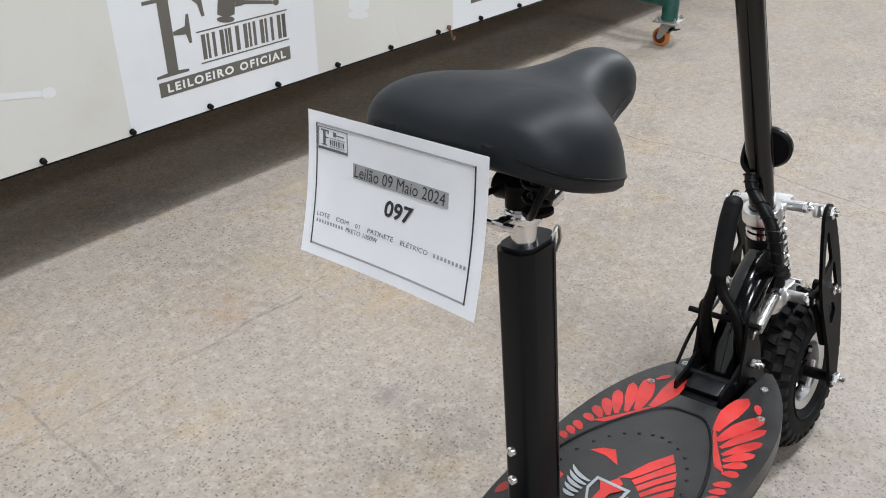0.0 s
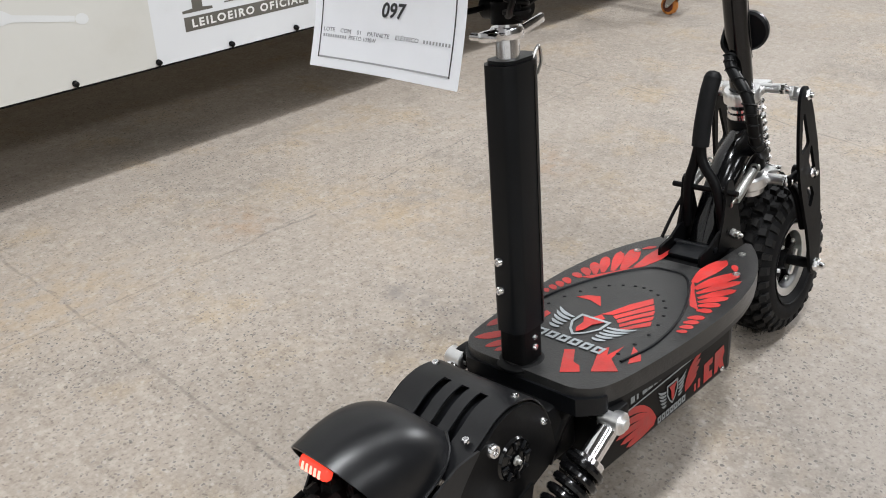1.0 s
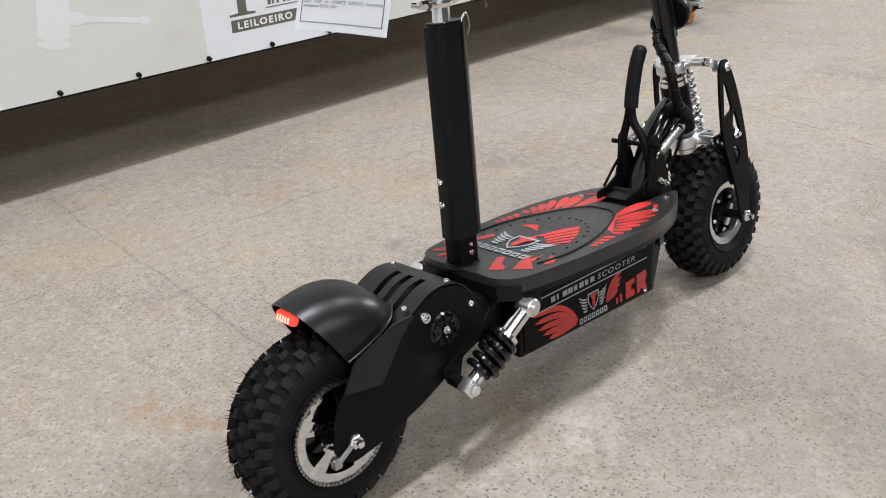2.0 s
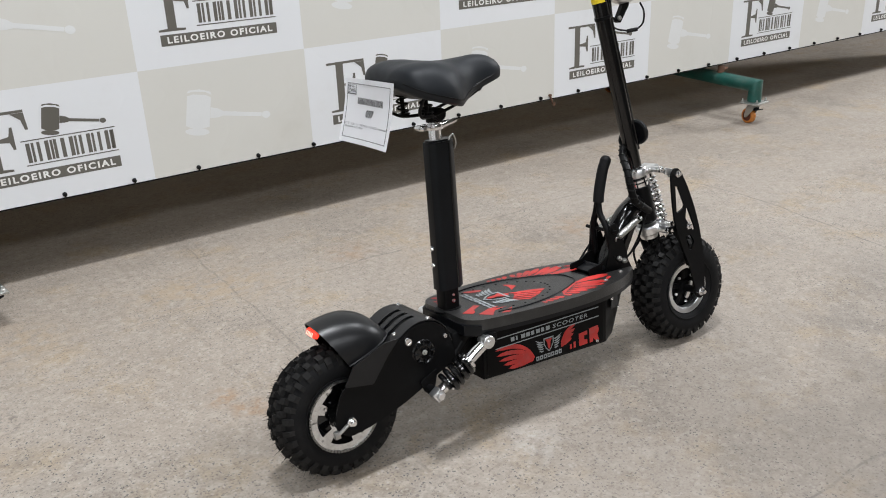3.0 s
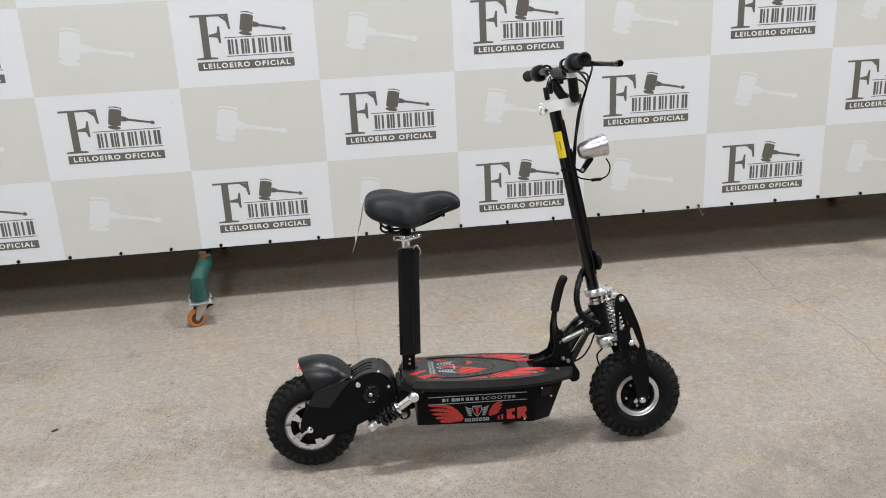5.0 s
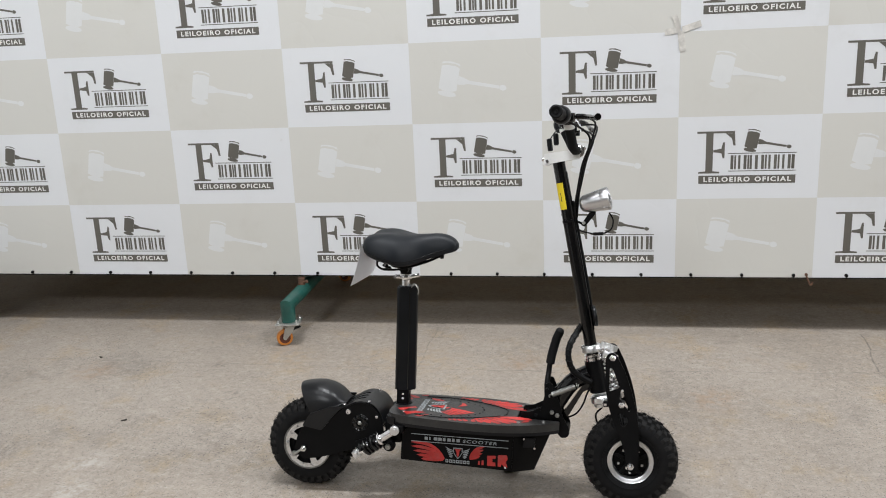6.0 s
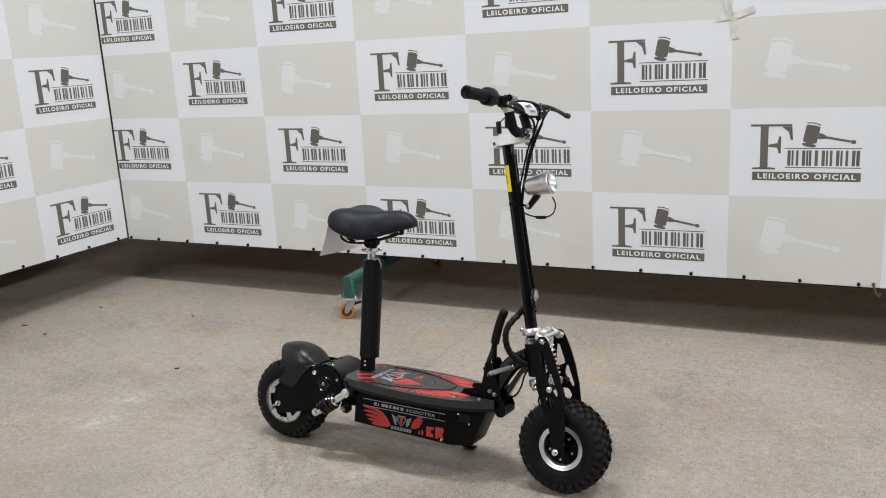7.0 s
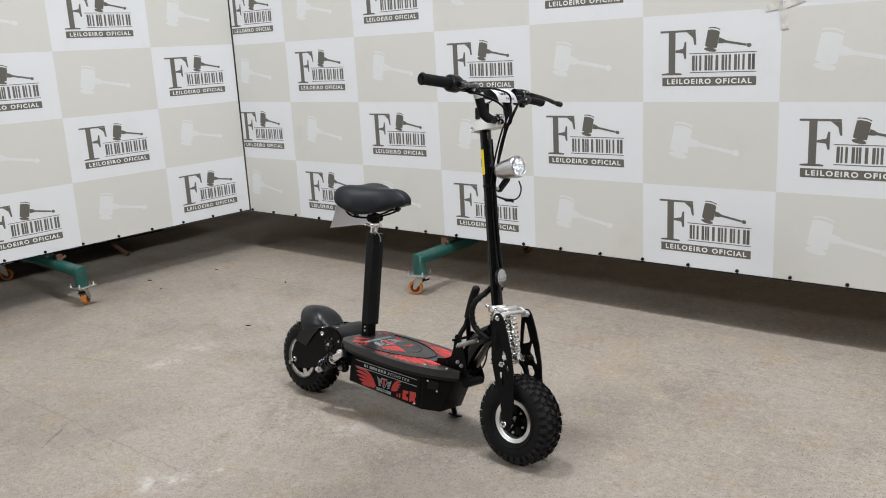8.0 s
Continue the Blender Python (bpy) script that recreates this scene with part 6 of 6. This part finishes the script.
for i in range(90):
    f = i / 89 * (len(wrapped) - 1.001)
    p, q = wrapped[int(f)], wrapped[int(f) + 1]
    w, a, b = frame_of(q - p)
    c = p.lerp(q, f - int(f))
    turns.append(c + (a * math.cos(i * 0.75) + b * math.sin(i * 0.75)) * 0.0092)
part("spiral_wrap", tube(turns, 0.0014, 5, curved=False), CABLE, loom)
part("brake_cable", tube([(0.846, -0.02, 0.352), (0.826, -0.02, 0.315), (0.815, -0.012, 0.283), (0.795, -0.004, 0.252), (0.765, 0.0, 0.236)], 0.0026, 8), CABLE, scooter)
part("brake_cable", tube([(0.820, 0.030, 0.350), (0.868, 0.034, 0.275), (0.848, 0.040, 0.235), (0.876, 0.046, 0.170), (0.915, 0.046, 0.150)], 0.0026, 8), CABLE, scooter)
part("brake_cable", tube([(0.790, 0.030, 0.345), (0.752, 0.044, 0.315), (0.722, 0.052, 0.285), (0.690, 0.056, 0.252)], 0.0026, 8), CABLE, scooter)

# the steered front end leans a little further over than the frame, on a stem drawn out a little longer
STEERED = {"front_wheel", "stem", "stem_rib", "stem_sticker", "upper_clamp", "clamp_bolt", "spacer_ring", "head_tube", "lower_clamp", "upper_link", "lower_link", "fork_blade", "front_damper", "fork_crown_rod", "reflector", "reflector_face", "bar_bracket", "bracket_bolt", "bracket_knob", "handlebar", "headlamp", "lamp_bracket", "lamp_clamp", "lamp_wire", "wire_joint", "brake_cable", "throttle_cable", "switch_cable", "cable_run", "cable_loom", "axle", "axle_nut"}
OVER = pose(0, 0, 0.234, -1.9) @ pose(0, 0, -0.234)
LONGER = pose(0, 0, 0.435) @ Matrix.Diagonal((1, 1, 1.018, 1)) @ pose(0, 0, -0.435)
for ob in scooter.children:
    ahead = [v.co.x for v in ob.data.vertices]
    if ob.name.split(".")[0] in STEERED and sum(ahead) / len(ahead) > 0.7:
        tall = max(v.co.z for v in ob.data.vertices) > 0.5
        ob.matrix_basis = OVER @ (LONGER if tall else Matrix.Identity(4)) @ ob.matrix_basis

# ---- the paper lot tag tied to the saddle ----
tag = thing("lot_tag", "white printed paper auction lot tag hanging behind the saddle", "paper tag", STANCE)
A_TL, A_TR, A_BR, A_BL = Vector((0.1985, 0.156, 0.7470)), Vector((0.1895, -0.0600, 0.7380)), Vector((0.1545, -0.0615, 0.6170)), Vector((0.1600, 0.151, 0.6250))


def on_tag(u, v, w):
    """u from the left edge, v from the top edge, both 0 to 1; the sheet bows a little."""
    p = (A_TL * (1 - u) + A_TR * u) * (1 - v) + (A_BL * (1 - u) + A_BR * u) * v
    bow = 0.004 * math.sin(math.pi * v) + 0.003 * math.sin(math.pi * u) * v
    return p + Vector((bow - w, 0, 0))


def tag_grid(u0, v0, u1, v1, n, lift, depth=0.0003):
    bm, g = bmesh.new(), []
    for i in range(n + 1):
        g.append([bm.verts.new(on_tag(u0 + (u1 - u0) * i / n, v0 + (v1 - v0) * k / n, lift)) for k in range(n + 1)])
    for i in range(n):
        for k in range(n):
            bm.faces.new((g[i][k], g[i + 1][k], g[i + 1][k + 1], g[i][k + 1]))
    bmesh.ops.recalc_face_normals(bm, faces=bm.faces)
    thicken(bm, depth)
    return bm


def tag_text(text, u, v, size, width, bold=0.0, shear=0.0, lift=0.0009, space=1.0):
    bm = lettering(text, size, bold, shear, space, width)
    for p in bm.verts:
        p.co = on_tag(u + p.co.x / 0.21, v - p.co.y / 0.14, lift)
    return bm


sheet = part("paper_sheet", tag_grid(0, 0, 1, 1, 14, 0.0), PAPER, tag, angle=60)
for edge, ink in (((0.055, 0.075, 0.945, 0.088), GREY_INK), ((0.055, 0.912, 0.945, 0.925), GREY_INK), ((0.055, 0.075, 0.0615, 0.925), INK), ((0.9385, 0.075, 0.945, 0.925), INK)):
    part("border_line", tag_grid(*edge, 10, 0.0006), ink, tag)
part("emblem_block", join(*[tag_grid(0.068 + a * 0.185, 0.098 + b * 0.160, 0.068 + c * 0.185, 0.098 + d * 0.160, 2, 0.0007) for a, b, c, d in ((0, 0, 1, 0.025), (0, 0, 0.02, 1), (0.98, 0, 1, 1), (0.02, 0.86, 0.98, 0.97), (0.10, 0.10, 0.36, 0.15), (0.17, 0.15, 0.25, 0.74), (0.11, 0.74, 0.31, 0.78), (0.25, 0.40, 0.34, 0.45), (0.33, 0.10, 0.36, 0.26), (0.52, 0.12, 0.61, 0.32), (0.61, 0.22, 0.88, 0.27), (0.36, 0.40, 0.92, 0.42), (0.36, 0.76, 0.92, 0.78), (0.40, 0.48, 0.44, 0.72), (0.47, 0.48, 0.49, 0.72), (0.53, 0.48, 0.57, 0.72), (0.61, 0.48, 0.64, 0.72), (0.69, 0.48, 0.73, 0.72), (0.77, 0.48, 0.79, 0.72), (0.84, 0.48, 0.88, 0.72))]), SOFT_INK, tag, "small dark printed emblem")
part("date_band", tag_grid(0.288, 0.290, 0.815, 0.392, 10, 0.0006), GREY_INK, tag)
part("date_lettering", tag_text("Leilão 09 Maio 2024", 0.296, 0.379, 0.0165, 0.106, 0.0, 0.15, lift=0.0012), INK, tag)
part("number_lettering", tag_text("097", 0.478, 0.570, 0.021, 0.034, 0.0006, 0.2), INK, tag, "bold lot mark")
part("line_lettering", tag_text("LOTE    COM    01    PATINETE    ELÉTRICO", 0.078, 0.722, 0.0062, 0.137, 0.0, 0.12), SOFT_INK, tag)
part("line_lettering", tag_text("PRETO 1000W", 0.262, 0.768, 0.0062, 0.040, 0.0, 0.12), SOFT_INK, tag)
for i in range(9):
    part("line_bar", tag_grid(0.760 + i * 0.0195, 0.697, 0.760 + i * 0.0195 + 0.010, 0.720, 2, 0.0008), GREY_INK, tag)
for i in range(10):
    part("line_bar", tag_grid(0.078 + i * 0.0172, 0.743, 0.078 + i * 0.0172 + 0.0095, 0.766, 2, 0.0008), GREY_INK, tag)
